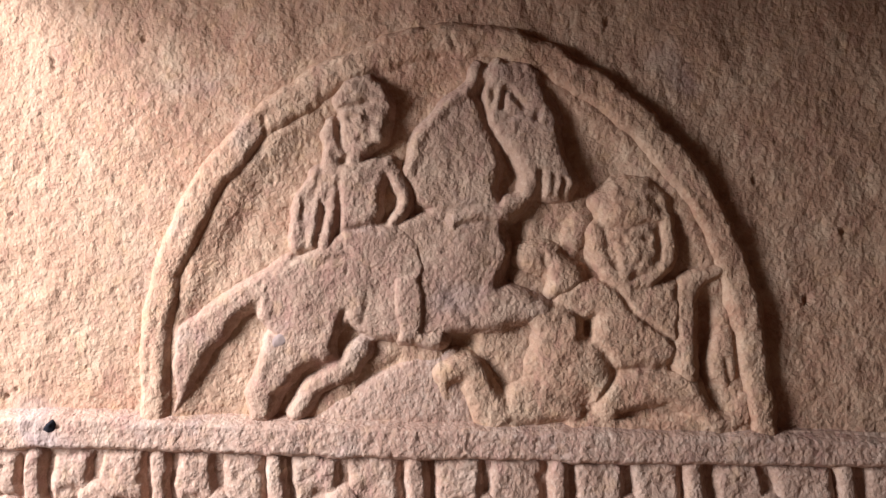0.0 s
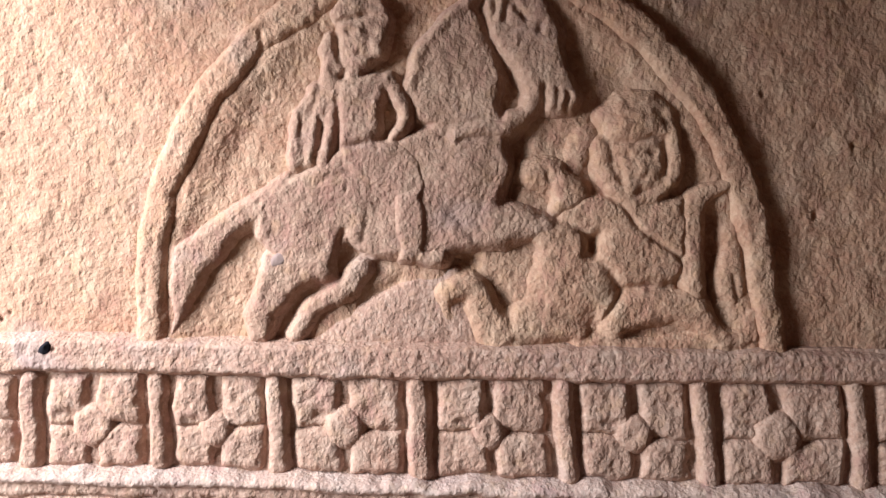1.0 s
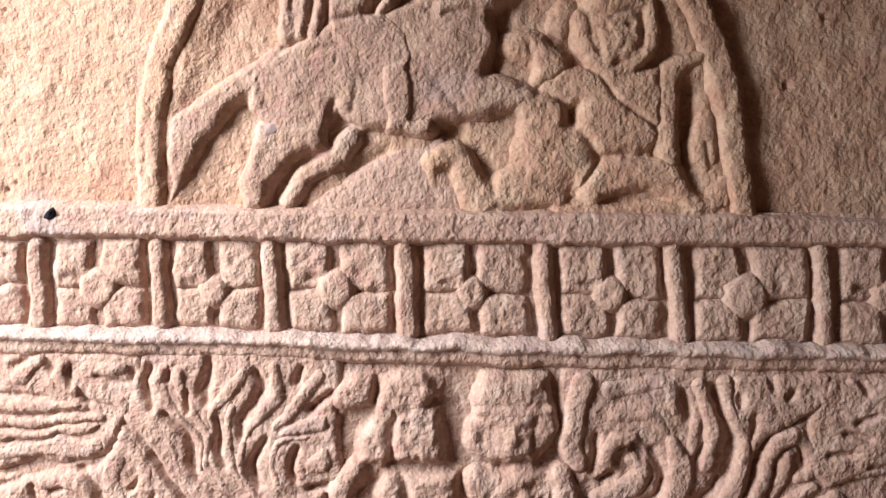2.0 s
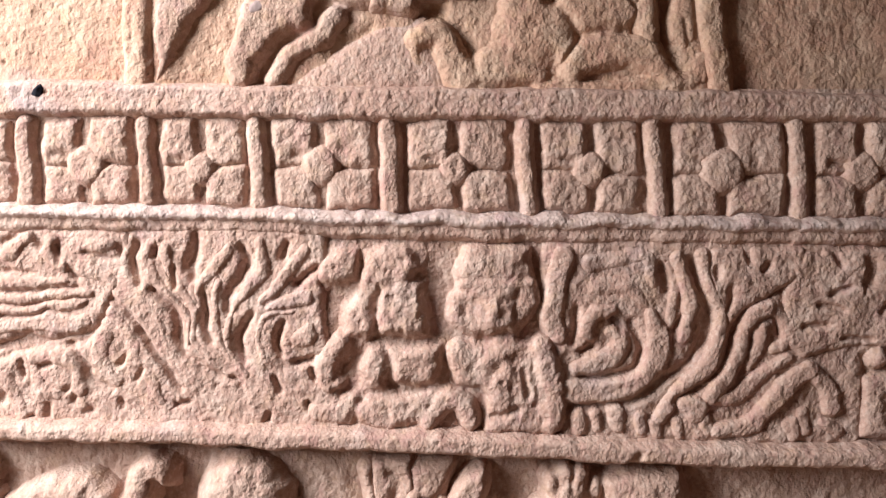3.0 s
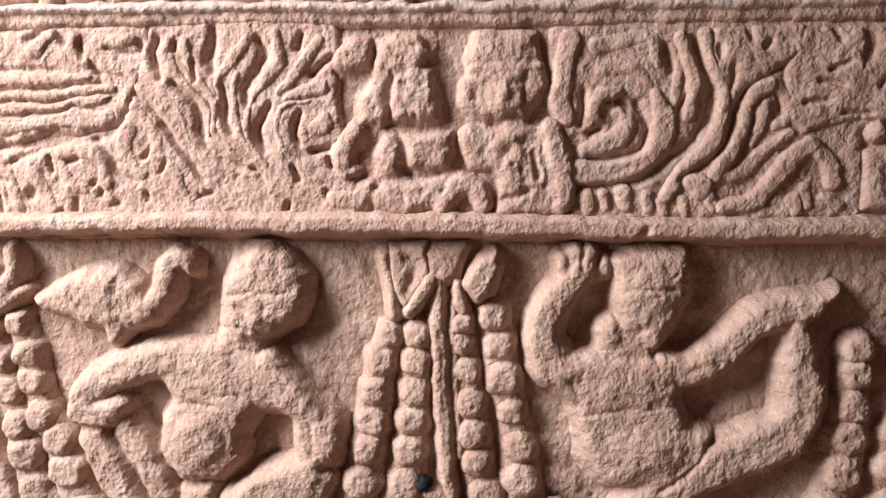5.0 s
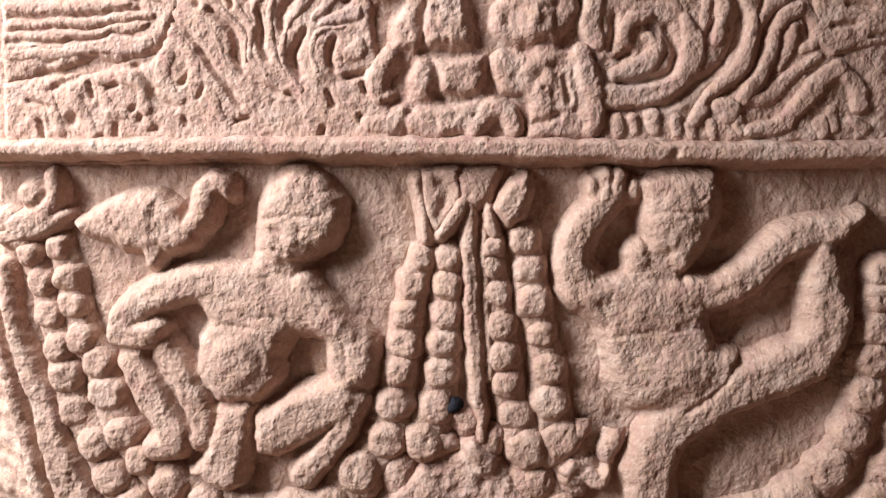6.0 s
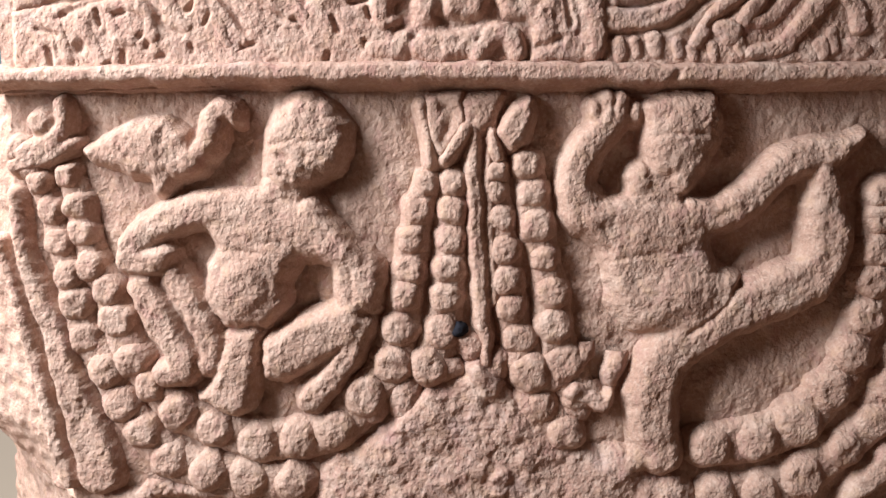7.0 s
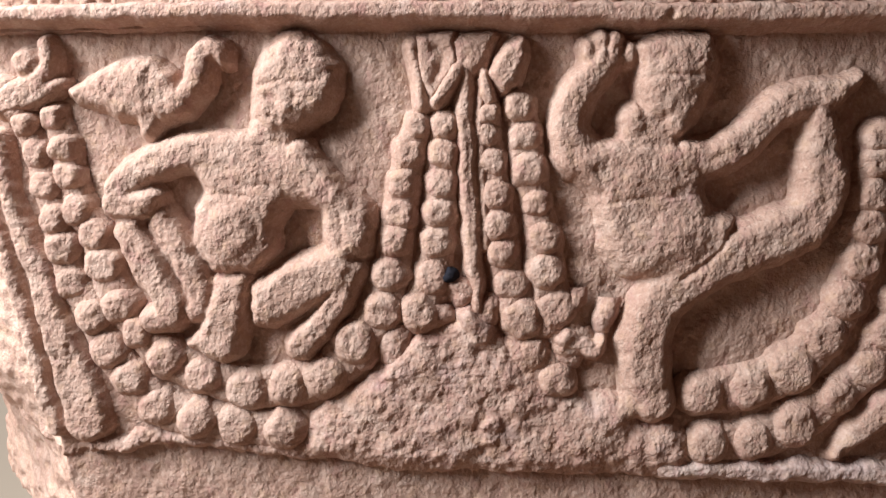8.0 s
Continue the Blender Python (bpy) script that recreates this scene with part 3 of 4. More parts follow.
# ---- flower frieze ----
RISE, PECK = 0.95, 0.58
def bar(top_pt, foot_pt):
    relief("dividing_bar", [rod((*top_pt[:2], top_pt[2]), (*foot_pt[:2], foot_pt[2]), top=8.0, edge=4, smooth=False)], 4, mat=SAND, warp=0.9, rough=1.2, worn=5,
           label="upright sandstone bar between flower panels", category="frieze bar", group="frieze bars")


for a, b in (((-412, 1362, 7.5), (-414, 1300, 7.5)),
             ((-314, 1362, 5.6), (-314, 1301, 7.0)), ((-217, 1363, 5.2), (-213, 1301, 5.2)), ((-126, 1363, 6.0), (-123, 1299, 6.0)),
             ((-18, 1363, 6.0), (-16, 1297, 7.5)), ((90, 1363, 5.2), (95, 1294, 5.6)), ((194, 1363, 5.2), (200, 1292, 5.6)),
             ((307, 1363, 5.6), (313, 1291, 5.6)), ((415, 1364, 6.0), (421, 1291, 6.0))):
    bar(a, b)


def flower(tl, tr, bl, br, boss):
    """Four square petals round a knob, between corners given as (u, v)."""
    tl, tr, bl, br = (np.array(p[:2]) for p in (tl, tr, bl, br))
    e = holder("flower_panel", boss[0], boss[1], 4, "square four-petalled flower with a round knob, worn sandstone", "flower panel", "flower panels")
    at = lambda s, t: (tl * (1 - s) + tr * s) * (1 - t) + (bl * (1 - s) + br * s) * t
    w = np.linalg.norm(tr - tl)
    c = (boss[0] - tl[0]) / w
    g = 3.2 / w
    bu, bv = boss[0], boss[1]
    j = rng.uniform(-2.0, 2.0, 6)
    chases = [cut((bu - 4 + j[0], bv + 16, 1.6), (bu - 3 + j[1], bv + 37, 2.0), depth=8), cut((bu + 1 + j[2], bv - 13, 1.5), (bu + 1 + j[3], bv - 31, 1.7), depth=8),
              cut((bu - 23 + j[4], bv + 8, 2.0), (bu - 14, bv + 7, 2.6), depth=6), cut((bu + 13, bv + 1 + j[5], 1.8), (bu + 17, bv + 1, 1.2), depth=4)]
    for s0, s1, t0, t1 in ((0, c - g, 0, 0.54), (c + g, 1, 0, 0.54), (0, c - g, 0.565, 1), (c + g, 1, 0.565, 1)):
        pts = [(*at(s, t), 1) for s, t in ((s0, t0), (s1, t0), (s1, t1), (s0, t1))]
        relief("petal", [slab(*pts, top=6.4 + 1.6 * rng.random(), edge=6, grow=-0.9)] + chases, 3, parent=e, mat=SAND, rough=1.6, warp=1.1, worn=5, lump=0.6)
    relief("knob", [oval((boss[0], boss[1], 1.12 * boss[2]), 1.0, top=8.6, edge=7)], 3.5, parent=e, mat=SAND, rough=1.2, lump=0.4)


flower((-402, 1366, 1), (-327, 1366, 1), (-404, 1299, 1), (-327, 1299, 1), (-364, 1329, 10.4))
flower((-299, 1366, 1), (-229, 1367, 1), (-300, 1298, 1), (-227, 1298, 1), (-265, 1328, 13.0))
flower((-202, 1367, 1), (-137, 1367, 1), (-201, 1298, 1), (-136, 1298, 1), (-171, 1326, 10.8))
flower((-111, 1366, 1), (-31, 1366, 1), (-110, 1297, 1), (-30, 1295, 1), (-73, 1328, 13.5))
flower((-3, 1365, 1), (77, 1366, 1), (-1, 1295, 1), (81, 1293, 1), (36, 1327, 10.8))
flower((105, 1365, 1), (183, 1365, 1), (107, 1292, 1), (186, 1291, 1), (144, 1326, 11.2))
flower((210, 1364, 1), (296, 1364, 1), (212, 1290, 1), (300, 1289, 1), (250, 1325, 15.5))
flower((323, 1364, 1), (402, 1365, 1), (325, 1288, 1), (406, 1288, 1), (361, 1325, 12.4))

# ---- scroll frieze ----
RISE, PECK = 1.05, 0.58
gaps = []


def scroll_bed(parent, outline, *grooves, depth=6.5, top=5.0):
    """The leaf-covered surface with the deep gaps between its leaves."""
    gaps[:] = [cut(*[(a, b, 0.8 * r) for a, b, r in g], depth=1.35 * depth) for g in grooves]
    relief("leaf_bed", [slab(*outline, top=top, edge=6)] + gaps, 8, parent=parent, mat=WORN, rough=1.5, warp=0.9, lump=0.6)


leafy = holder("foliage_scroll", -180, 1200, 8, "fan of curling leaves carved in worn sandstone", "foliage", "foliage scrolls")


def leaf(parent, *pts, top=8.2, edge=5.0, trim=0.0):
    relief("leaf", [rod(*[(a, b, max(r + 0.2 - trim, 1.0)) for a, b, r in pts], top=top, edge=edge)] + gaps, 8, parent=parent, mat=WORN, rough=1.4, warp=0.9, worn=3, lump=0.5, fat=1.3)


scroll_bed(leafy, ((-227, 1273, 1), (-193, 1277, 1), (-123, 1277, 1), (-72, 1273, 1), (-74, 1232, 1), (-73, 1195, 1), (-59, 1157, 1), (-59, 1110, 1), (-196, 1109, 1), (-229, 1137, 1), (-245, 1222, 1)),
           ((-247, 1224, 1.6), (-229, 1206, 2.0), (-216, 1185, 2.5), (-202, 1166, 2.5), (-188, 1147, 2.0)), ((-224, 1266, 2.4), (-226, 1250, 3.5), (-221, 1233, 2.4)), ((-210, 1228, 2.0), (-194, 1213, 3.0), (-189, 1189, 4.0), (-184, 1176, 2.0), (-171, 1165, 2.0), (-147, 1154, 1.2)),
           ((-208, 1261, 1.5), (-209, 1253, 1.5)), ((-193, 1247, 1.6), (-189, 1231, 2.0)), ((-173, 1272, 3.2), (-179, 1252, 5.0), (-176, 1237, 3.0)), ((-169, 1223, 1.6), (-168, 1200, 3.0), (-162, 1185, 2.0)), ((-135, 1262, 3.6), (-132, 1250, 4.5), (-141, 1235, 2.4), (-148, 1222, 2.5), (-149, 1210, 1.5)),
           ((-100, 1265, 3.0), (-105, 1254, 2.5)), ((-76, 1247, 2.8), (-91, 1234, 2.5)), ((-129, 1208, 2.5), (-140, 1191, 4.0), (-135, 1171, 3.0)), ((-104, 1201, 2.0), (-109, 1185, 2.4), (-106, 1174, 2.0)), ((-94, 1169, 3.0), (-78, 1172, 3.0)),
           ((-146, 1157, 1.6), (-139, 1150, 2.0)), ((-225, 1151, 1.6), (-219, 1163, 2.0)), ((-239, 1167, 2.0), (-232, 1174, 1.6)), ((-117, 1125, 2.0), (-119, 1119, 2.0)), ((-108, 1145, 1.6), (-111, 1157, 1.5)), ((-80, 1164, 2.0), (-79, 1157, 2.0)), ((-83, 1136, 1.5), (-80, 1130, 1.5)), ((-219, 1133, 1.0), (-181, 1135, 1.0)), ((-237, 1136, 2.0), (-235, 1131, 1.6)), top=6.2, depth=7.5)
leaf(leafy, (-212, 1265, 6.0), (-214, 1246, 7.5), (-203, 1230, 6.0), (-191, 1220, 4.5), (-182, 1205, 4.0), (-179, 1185, 4.0), trim=2.0)
leaf(leafy, (-199, 1264, 5.6), (-198, 1250, 6.0), (-185, 1231, 5.0), (-178, 1213, 4.5), (-176, 1189, 4.0), (-165, 1172, 4.0), trim=2.0)
leaf(leafy, (-147, 1260, 6.8), (-160, 1244, 7.5), (-170, 1230, 4.8), (-172, 1217, 2.8), trim=2.0)
leaf(leafy, (-154, 1233, 4.8), (-159, 1218, 4.4), (-159, 1199, 5.0), (-151, 1177, 5.0), (-134, 1159, 4.5), trim=2.0)
leaf(leafy, (-122, 1268, 5.2), (-120, 1247, 7.0), (-134, 1228, 5.5), (-146, 1209, 3.6), (-150, 1185, 4.5), (-141, 1164, 4.5), trim=2.0)
leaf(leafy, (-85, 1262, 5.2), (-97, 1246, 7.0), (-108, 1233, 7.0), (-121, 1220, 5.0), trim=2.0)
leaf(leafy, (-84, 1222, 8.0), (-101, 1219, 8.0), (-115, 1213, 4.5), trim=2.0)
leaf(leafy, (-96, 1210, 3.5), (-116, 1207, 4.0), (-123, 1192, 3.2), (-119, 1173, 4.5), trim=2.0)
leaf(leafy, (-94, 1188, 6.4), (-85, 1191, 9.0), (-82, 1196, 5.6), top=9, trim=2.0)
leaf(leafy, (-238, 1213, 5.0), (-223, 1189, 5.0), (-208, 1166, 5.5), (-195, 1142, 4.0), top=6.5, trim=2.0)
leaf(leafy, (-219, 1222, 6.5), (-207, 1205, 5.6), (-198, 1181, 5.2), (-181, 1158, 6.0), (-158, 1140, 5.0), top=6.8, trim=2.0)
leaf(leafy, (-231, 1240, 6.0), (-225, 1227, 4.0), top=6.5, trim=2.0)
leaf(leafy, (-174, 1157, 4.5), (-148, 1140, 3.6), (-116, 1135, 5.0), top=5.8, trim=2.0)

wing = holder("feathered_wing", -330, 1200, 8, "long layered feathers carved in worn sandstone", "foliage")
scroll_bed(wing, ((-389, 1272, 1), (-231, 1274, 1), (-231, 1245, 1), (-247, 1222, 1), (-260, 1197, 1), (-288, 1191, 1), (-317, 1193, 1), (-393, 1174, 1)),
           ((-385, 1241, 1.2), (-334, 1242, 1.5), (-305, 1242, 1.2)), ((-386, 1225, 1.5), (-334, 1226, 1.5), (-273, 1228, 1.5)), ((-386, 1214, 1.2), (-325, 1216, 1.5), (-278, 1217, 1.5)), ((-387, 1204, 1.5), (-335, 1206, 2.0), (-278, 1210, 1.2)), ((-306, 1272, 2.4), (-300, 1262, 2.5)), ((-288, 1263, 2.0), (-285, 1250, 2.0)),
           ((-276, 1243, 1.6), (-272, 1238, 1.5)), ((-332, 1266, 3.0), (-323, 1273, 2.5)), ((-237, 1264, 3.0), (-234, 1254, 2.5)), ((-264, 1257, 1.5), (-241, 1254, 1.2)), ((-331, 1219, 1.5), (-329, 1214, 1.5)), ((-321, 1193, 2.8), (-313, 1191, 4.0)), ((-364, 1198, 2.5), (-354, 1189, 2.0)), depth=4.0, top=6.0)
for row in (((-386, 1233, 4.5), (-334, 1234, 4.5), (-306, 1235, 4.5), (-281, 1235, 3.2)), ((-386, 1219, 3.6), (-334, 1221, 3.2), (-306, 1222, 4.0), (-264, 1224, 3.5)), ((-387, 1209, 3.5), (-335, 1211, 3.5), (-306, 1212, 2.8), (-269, 1216, 3.5)), ((-387, 1193, 4.8), (-335, 1197, 4.8), (-307, 1200, 6.0), (-279, 1200, 7.0), (-264, 1202, 4.8))):
    relief("feather", [rod(*row, top=7.8, edge=4)], 8, parent=wing, mat=WORN, rough=1.5, warp=1.2, worn=4)
leaf(wing, (-326, 1256, 6.0), (-319, 1267, 5.0), (-309, 1269, 3.2), top=8.4)
leaf(wing, (-292, 1268, 4.0), (-294, 1256, 5.0), (-282, 1247, 4.5), top=8)
leaf(wing, (-272, 1263, 8.0), (-253, 1263, 6.4), (-244, 1267, 6.0), top=7.6, edge=8)
leaf(wing, (-265, 1245, 7.0), (-249, 1240, 5.6), (-242, 1233, 5.0), top=8, edge=7)

scrap = holder("worn_leaf_carving", -300, 1150, 8, "eroded leaf carving, pitted and indistinct", "foliage")
scroll_bed(scrap, ((-393, 1169, 1), (-317, 1175, 1), (-289, 1184, 1), (-258, 1189, 1), (-243, 1212, 1), (-223, 1184, 1), (-195, 1142, 1), (-196, 1109, 1), (-396, 1107, 1)),
           ((-355, 1163, 2.0), (-336, 1171, 2.8), (-315, 1181, 4.0), (-293, 1182, 2.4), (-265, 1187, 2.5), (-256, 1197, 1.6)), ((-280, 1184, 2.0), (-265, 1166, 3.0), (-259, 1152, 2.0), (-244, 1144, 2.0)), ((-298, 1133, 2.5), (-299, 1118, 2.0)), ((-311, 1122, 2.5), (-314, 1119, 1.6)), ((-283, 1146, 2.5), (-281, 1149, 2.0)), ((-276, 1141, 2.0), (-277, 1136, 2.0)), ((-263, 1128, 3.5), (-266, 1126, 2.5)),
           ((-239, 1168, 2.0), (-232, 1175, 1.6)), ((-225, 1152, 1.6), (-219, 1163, 2.0)), ((-303, 1163, 1.6), (-296, 1167, 2.0)), ((-319, 1168, 1.2), (-318, 1156, 1.5)), ((-338, 1137, 4.0), (-333, 1141, 3.0)), ((-366, 1136, 3.0), (-362, 1122, 2.5)), ((-375, 1155, 2.0), (-356, 1148, 2.0)), ((-237, 1136, 2.5), (-235, 1131, 1.6)), depth=5.0, top=6.5)
leaf(scrap, (-251, 1189, 8.0), (-253, 1177, 7.0), (-249, 1162, 6.0), (-240, 1151, 5.0), top=8.2, edge=6)
leaf(scrap, (-243, 1208, 4.5), (-228, 1184, 4.8), (-227, 1170, 6.0), (-213, 1156, 5.0), (-205, 1137, 4.5), top=7.8, edge=5)
leaf(scrap, (-308, 1170, 5.0), (-289, 1174, 6.0), (-272, 1163, 4.8), (-271, 1146, 6.0), top=8.5, edge=5)
leaf(scrap, (-308, 1163, 4.5), (-304, 1146, 6.0), (-290, 1142, 5.0), top=8, edge=6)
leaf(scrap, (-333, 1156, 7.0), (-323, 1137, 6.4), (-319, 1122, 6.0), top=7.8, edge=7)
leaf(scrap, (-370, 1165, 7.0), (-356, 1155, 8.0), (-347, 1127, 5.6), top=8, edge=7)

relief("carved_kneeling_figure", [
    slab((-73, 1238, 1), (-71, 1252, 1), (-54, 1260, 1), (-44, 1254, 1), (-45, 1241, 1), (-59, 1235, 1), top=9.5, edge=6, grow=0.3), slab((-38, 1237, 1), (-34, 1254, 1), (-21, 1261, 1), (-3, 1261, 1), (3, 1247, 1), (-8, 1240, 1), (-30, 1234, 1), top=10.5, edge=6, grow=0.3)] + [
    slab((-26, 1228, 1), (-7, 1235, 1), (7, 1231, 1), (10, 1209, 1), (8, 1195, 1), (-22, 1193, 1), (-26, 1209, 1), top=11.5, edge=8, grow=0.3), slab((-50, 1213, 1), (-42, 1225, 1), (-35, 1221, 1), (-33, 1201, 1), (-37, 1192, 1), (-51, 1195, 1), top=9.5, edge=6, grow=0.3),
    rod((-33, 1232, 5.0), (-8, 1239, 4.0), top=10, edge=4), rod((-11, 1211, 4.0), top=13.5, edge=5)] + [
    slab((-72, 1264, 1), (8, 1264, 1), (13, 1190, 1), (25, 1186, 1), (25, 1115, 1), (-74, 1115, 1), (-54, 1185, 1), (-52, 1232, 1), (-73, 1232, 1), top=2.5, edge=8),
    rod((-57, 1185, 6.5), (-67, 1172, 6.8), (-67, 1153, 6.5), (-59, 1152, 4.0), top=9.5, edge=6)] + [slab((-15, 1179, 1), (21, 1182, 1), (22, 1165, 1), (16, 1155, 1), (-12, 1157, 1), top=10.5, edge=8, grow=0.3), oval((-29, 1165, 11.2), 1.3, top=11.5, edge=10),
    slab((-34, 1137, 1), (18, 1144, 1), (18, 1120, 1), (-29, 1119, 1), top=8, edge=8, grow=0.3), rod((-75, 1128, 7.2), (-56, 1129, 9.0), (-49, 1138, 5.0), top=8, edge=7), rod((-36, 1127, 7.0), (-17, 1123, 7.0), top=8.5, edge=7),
    rod((14, 1120, 4.8), (26, 1136, 5.6), (39, 1138, 6.0), (50, 1120, 4.5), top=9.5, edge=5)] + [
    cut((-43, 1176, 4.0), (-47, 1157, 4.5), (-52, 1145, 3.0), depth=4.5), cut((-21, 1155, 3.5), (-12, 1150, 2.4), depth=4.5), cut((-27, 1232, 1.2), (-29, 1199, 1.5), depth=4), cut((-41, 1257, 1.5), (-41, 1237, 1.5), depth=4), cut((-33, 1190, 1.6), (20, 1187, 2.0), depth=4), cut((-12, 1146, 1.2), (20, 1148, 1.5), depth=3),
    cut((-19, 1221, 1.5), (-12, 1221, 1.2), depth=3), cut((-1, 1222, 1.2), (2, 1221, 1.5), depth=3), cut((-15, 1201, 1.2), (-5, 1201, 1.5), depth=2.5), cut((24, 1120, 2.5), (34, 1127, 2.0), depth=4)],
    8, mat=WORN, rough=1.8, warp=1.1, worn=3, lump=0.6, fat=1.8, label="kneeling attendant with cap carved in relief", category="carving")
relief("carved_bust", [
    slab((40, 1246, 1), (95, 1247, 1), (97, 1227, 1), (41, 1227, 1), top=10.8, edge=6, grow=0.3), rod((40, 1234, 2.0), (69, 1233, 2.0), (97, 1235, 1.6), top=11.6, edge=3),
    slab((42, 1232, 1), (97, 1232, 1), (97, 1211, 1), (81, 1196, 1), (61, 1193, 1), (45, 1203, 1), top=10.5, edge=8, grow=0.3)] + [
    slab((38, 1245, 1), (45, 1261, 1), (62, 1265, 1), (92, 1261, 1), (96, 1243, 1), (38, 1239, 1), top=11.5, edge=8, grow=0.3),
    slab((50, 1230, 1), (90, 1231, 1), (88, 1209, 1), (79, 1197, 1), (63, 1193, 1), (52, 1202, 1), top=12.0, edge=9, grow=0.3), rod((39, 1223, 5.0), (38, 1205, 4.8), (53, 1196, 4.0), top=9.5, edge=6), rod((95, 1227, 3.6), (97, 1218, 3.6), top=10, edge=5), rod((70, 1219, 3.5), (67, 1209, 4.5), top=14.5, edge=5),
    rod((76, 1186, 8.8), top=9, edge=8), rod((63, 1205, 4.0), (76, 1203, 3.6), top=13, edge=5)] + [
    slab((32, 1182, 1), (85, 1184, 1), (106, 1186, 1), (118, 1165, 1), (120, 1115, 1), (62, 1114, 1), (61, 1134, 1), (57, 1153, 1), (39, 1155, 1), top=8.6, edge=8, grow=0.3), rod((105, 1182, 7.0), (115, 1158, 7.5), (116, 1132, 7.5), (114, 1116, 4.8), top=11.5, edge=6), rod((40, 1177, 7.2), (42, 1162, 6.4), top=10, edge=7),
    rod((79, 1165, 6.4), (72, 1146, 9.0), (76, 1135, 7.0), top=11.5, edge=7), rod((85, 1180, 6.0), (62, 1172, 6.0), top=10.5, edge=8), rod((88, 1123, 7.0), (72, 1118, 5.6), top=9.5, edge=7)] + [
    cut((80, 1155, 1.2), (81, 1146, 1.2), depth=2.2), cut((93, 1162, 1.6), (94, 1143, 2.4), depth=5), cut((101, 1177, 1.2), (103, 1135, 2.0), depth=3), cut((56, 1151, 2.0), (60, 1133, 2.5), (57, 1116, 2.4), depth=6), cut((65, 1125, 2.0), (86, 1134, 1.6), depth=5), cut((86, 1184, 1.5), (83, 1167, 1.5), depth=2),
    cut((55, 1221, 2.5), (60, 1219, 2.0), depth=2.4), cut((78, 1223, 2.0), (84, 1222, 1.6), depth=2.2), cut((51, 1209, 1.6), (55, 1202, 2.0), depth=2.4), cut((66, 1198, 1.5), (77, 1199, 1.5), depth=2.5), cut((85, 1228, 1.2), (84, 1209, 1.2), depth=3), cut((53, 1192, 1.6), (85, 1192, 2.5), depth=3)],
    8, mat=WORN, rough=1.8, warp=1.1, worn=3, lump=0.6, fat=1.4, label="bust of a crowned figure carved in relief", category="carving")

fern = holder("foliage_scroll", 230, 1200, 8, "curling scroll and stems carved in worn sandstone", "foliage", "foliage scrolls")
scroll_bed(fern, ((109, 1265, 1), (176, 1269, 1), (267, 1268, 1), (358, 1263, 1), (389, 1261, 1), (392, 1188, 1), (361, 1178, 1), (362, 1108, 1), (123, 1107, 1), (125, 1158, 1), (110, 1191, 1)),
           ((132, 1215, 2.8), (134, 1200, 2.8), (131, 1186, 2.0)), ((162, 1207, 3.0), (169, 1198, 2.0)), ((148, 1184, 3.0), (138, 1179, 2.4)), ((176, 1204, 2.0), (187, 1183, 3.2), (181, 1166, 3.2), (156, 1158, 2.0), (137, 1158, 2.0)),
           ((125, 1136, 2.0), (160, 1135, 2.0), (187, 1144, 3.0), (206, 1158, 3.2), (224, 1173, 3.6), (237, 1193, 4.5), (239, 1215, 3.0), (232, 1233, 3.0), (224, 1252, 3.5)), ((201, 1249, 3.5), (204, 1231, 3.0)), ((213, 1196, 2.0), (221, 1210, 1.5)),
           ((215, 1139, 2.0), (243, 1158, 2.4), (256, 1176, 2.8), (261, 1200, 2.8), (268, 1215, 3.5), (282, 1228, 3.6), (299, 1233, 2.4), (309, 1245, 3.0), (311, 1261, 2.0)), ((295, 1207, 2.5), (298, 1193, 3.5)))
leaf(fern, (123, 1257, 7.0), (118, 1233, 6.4), (114, 1209, 7.5), (119, 1192, 6.0), top=8.5)
leaf(fern, (144, 1251, 8.0), (167, 1255, 6.4), (190, 1256, 5.6), (193, 1237, 4.8), top=7, edge=8)
leaf(fern, (149, 1233, 8.0), (172, 1233, 7.2), (186, 1219, 4.8), top=6.8, edge=8)
leaf(fern, (160, 1213, 4.5), (147, 1211, 4.8), (142, 1197, 5.0), (147, 1191, 2.4), top=8.5)
leaf(fern, (135, 1165, 6.0), (157, 1172, 8.0), (170, 1185, 7.0), (167, 1195, 5.0), (159, 1196, 2.4), top=9, edge=7)
leaf(fern, (124, 1148, 8.0), (155, 1147, 8.5), (181, 1154, 6.8), (196, 1170, 8.5), (200, 1191, 8.0), (192, 1209, 4.8), top=8.5)
leaf(fern, (213, 1256, 3.6), (219, 1244, 5.5), (225, 1224, 5.5), (226, 1207, 4.4), (219, 1190, 3.2), top=8.5)
leaf(fern, (211, 1224, 4.5), (210, 1205, 4.5), top=7)
leaf(fern, (202, 1126, 4.8), (219, 1149, 4.8), (237, 1168, 4.8), (247, 1192, 5.0), (245, 1219, 4.5), (238, 1238, 3.2), (233, 1258, 4.0), top=9, edge=4)
scroll_bed(fern, ((240, 1261, 1), (312, 1263, 1), (313, 1243, 1), (268, 1219, 1), (255, 1205, 1), (245, 1224, 1)), ((245, 1249, 1.6), (247, 1240, 2.0)), ((269, 1262, 2.0), (271, 1253, 1.6)), ((257, 1233, 1.5), (254, 1215, 1.2)), ((286, 1252, 1.2), (281, 1246, 1.5)), top=8.2, depth=6.5)
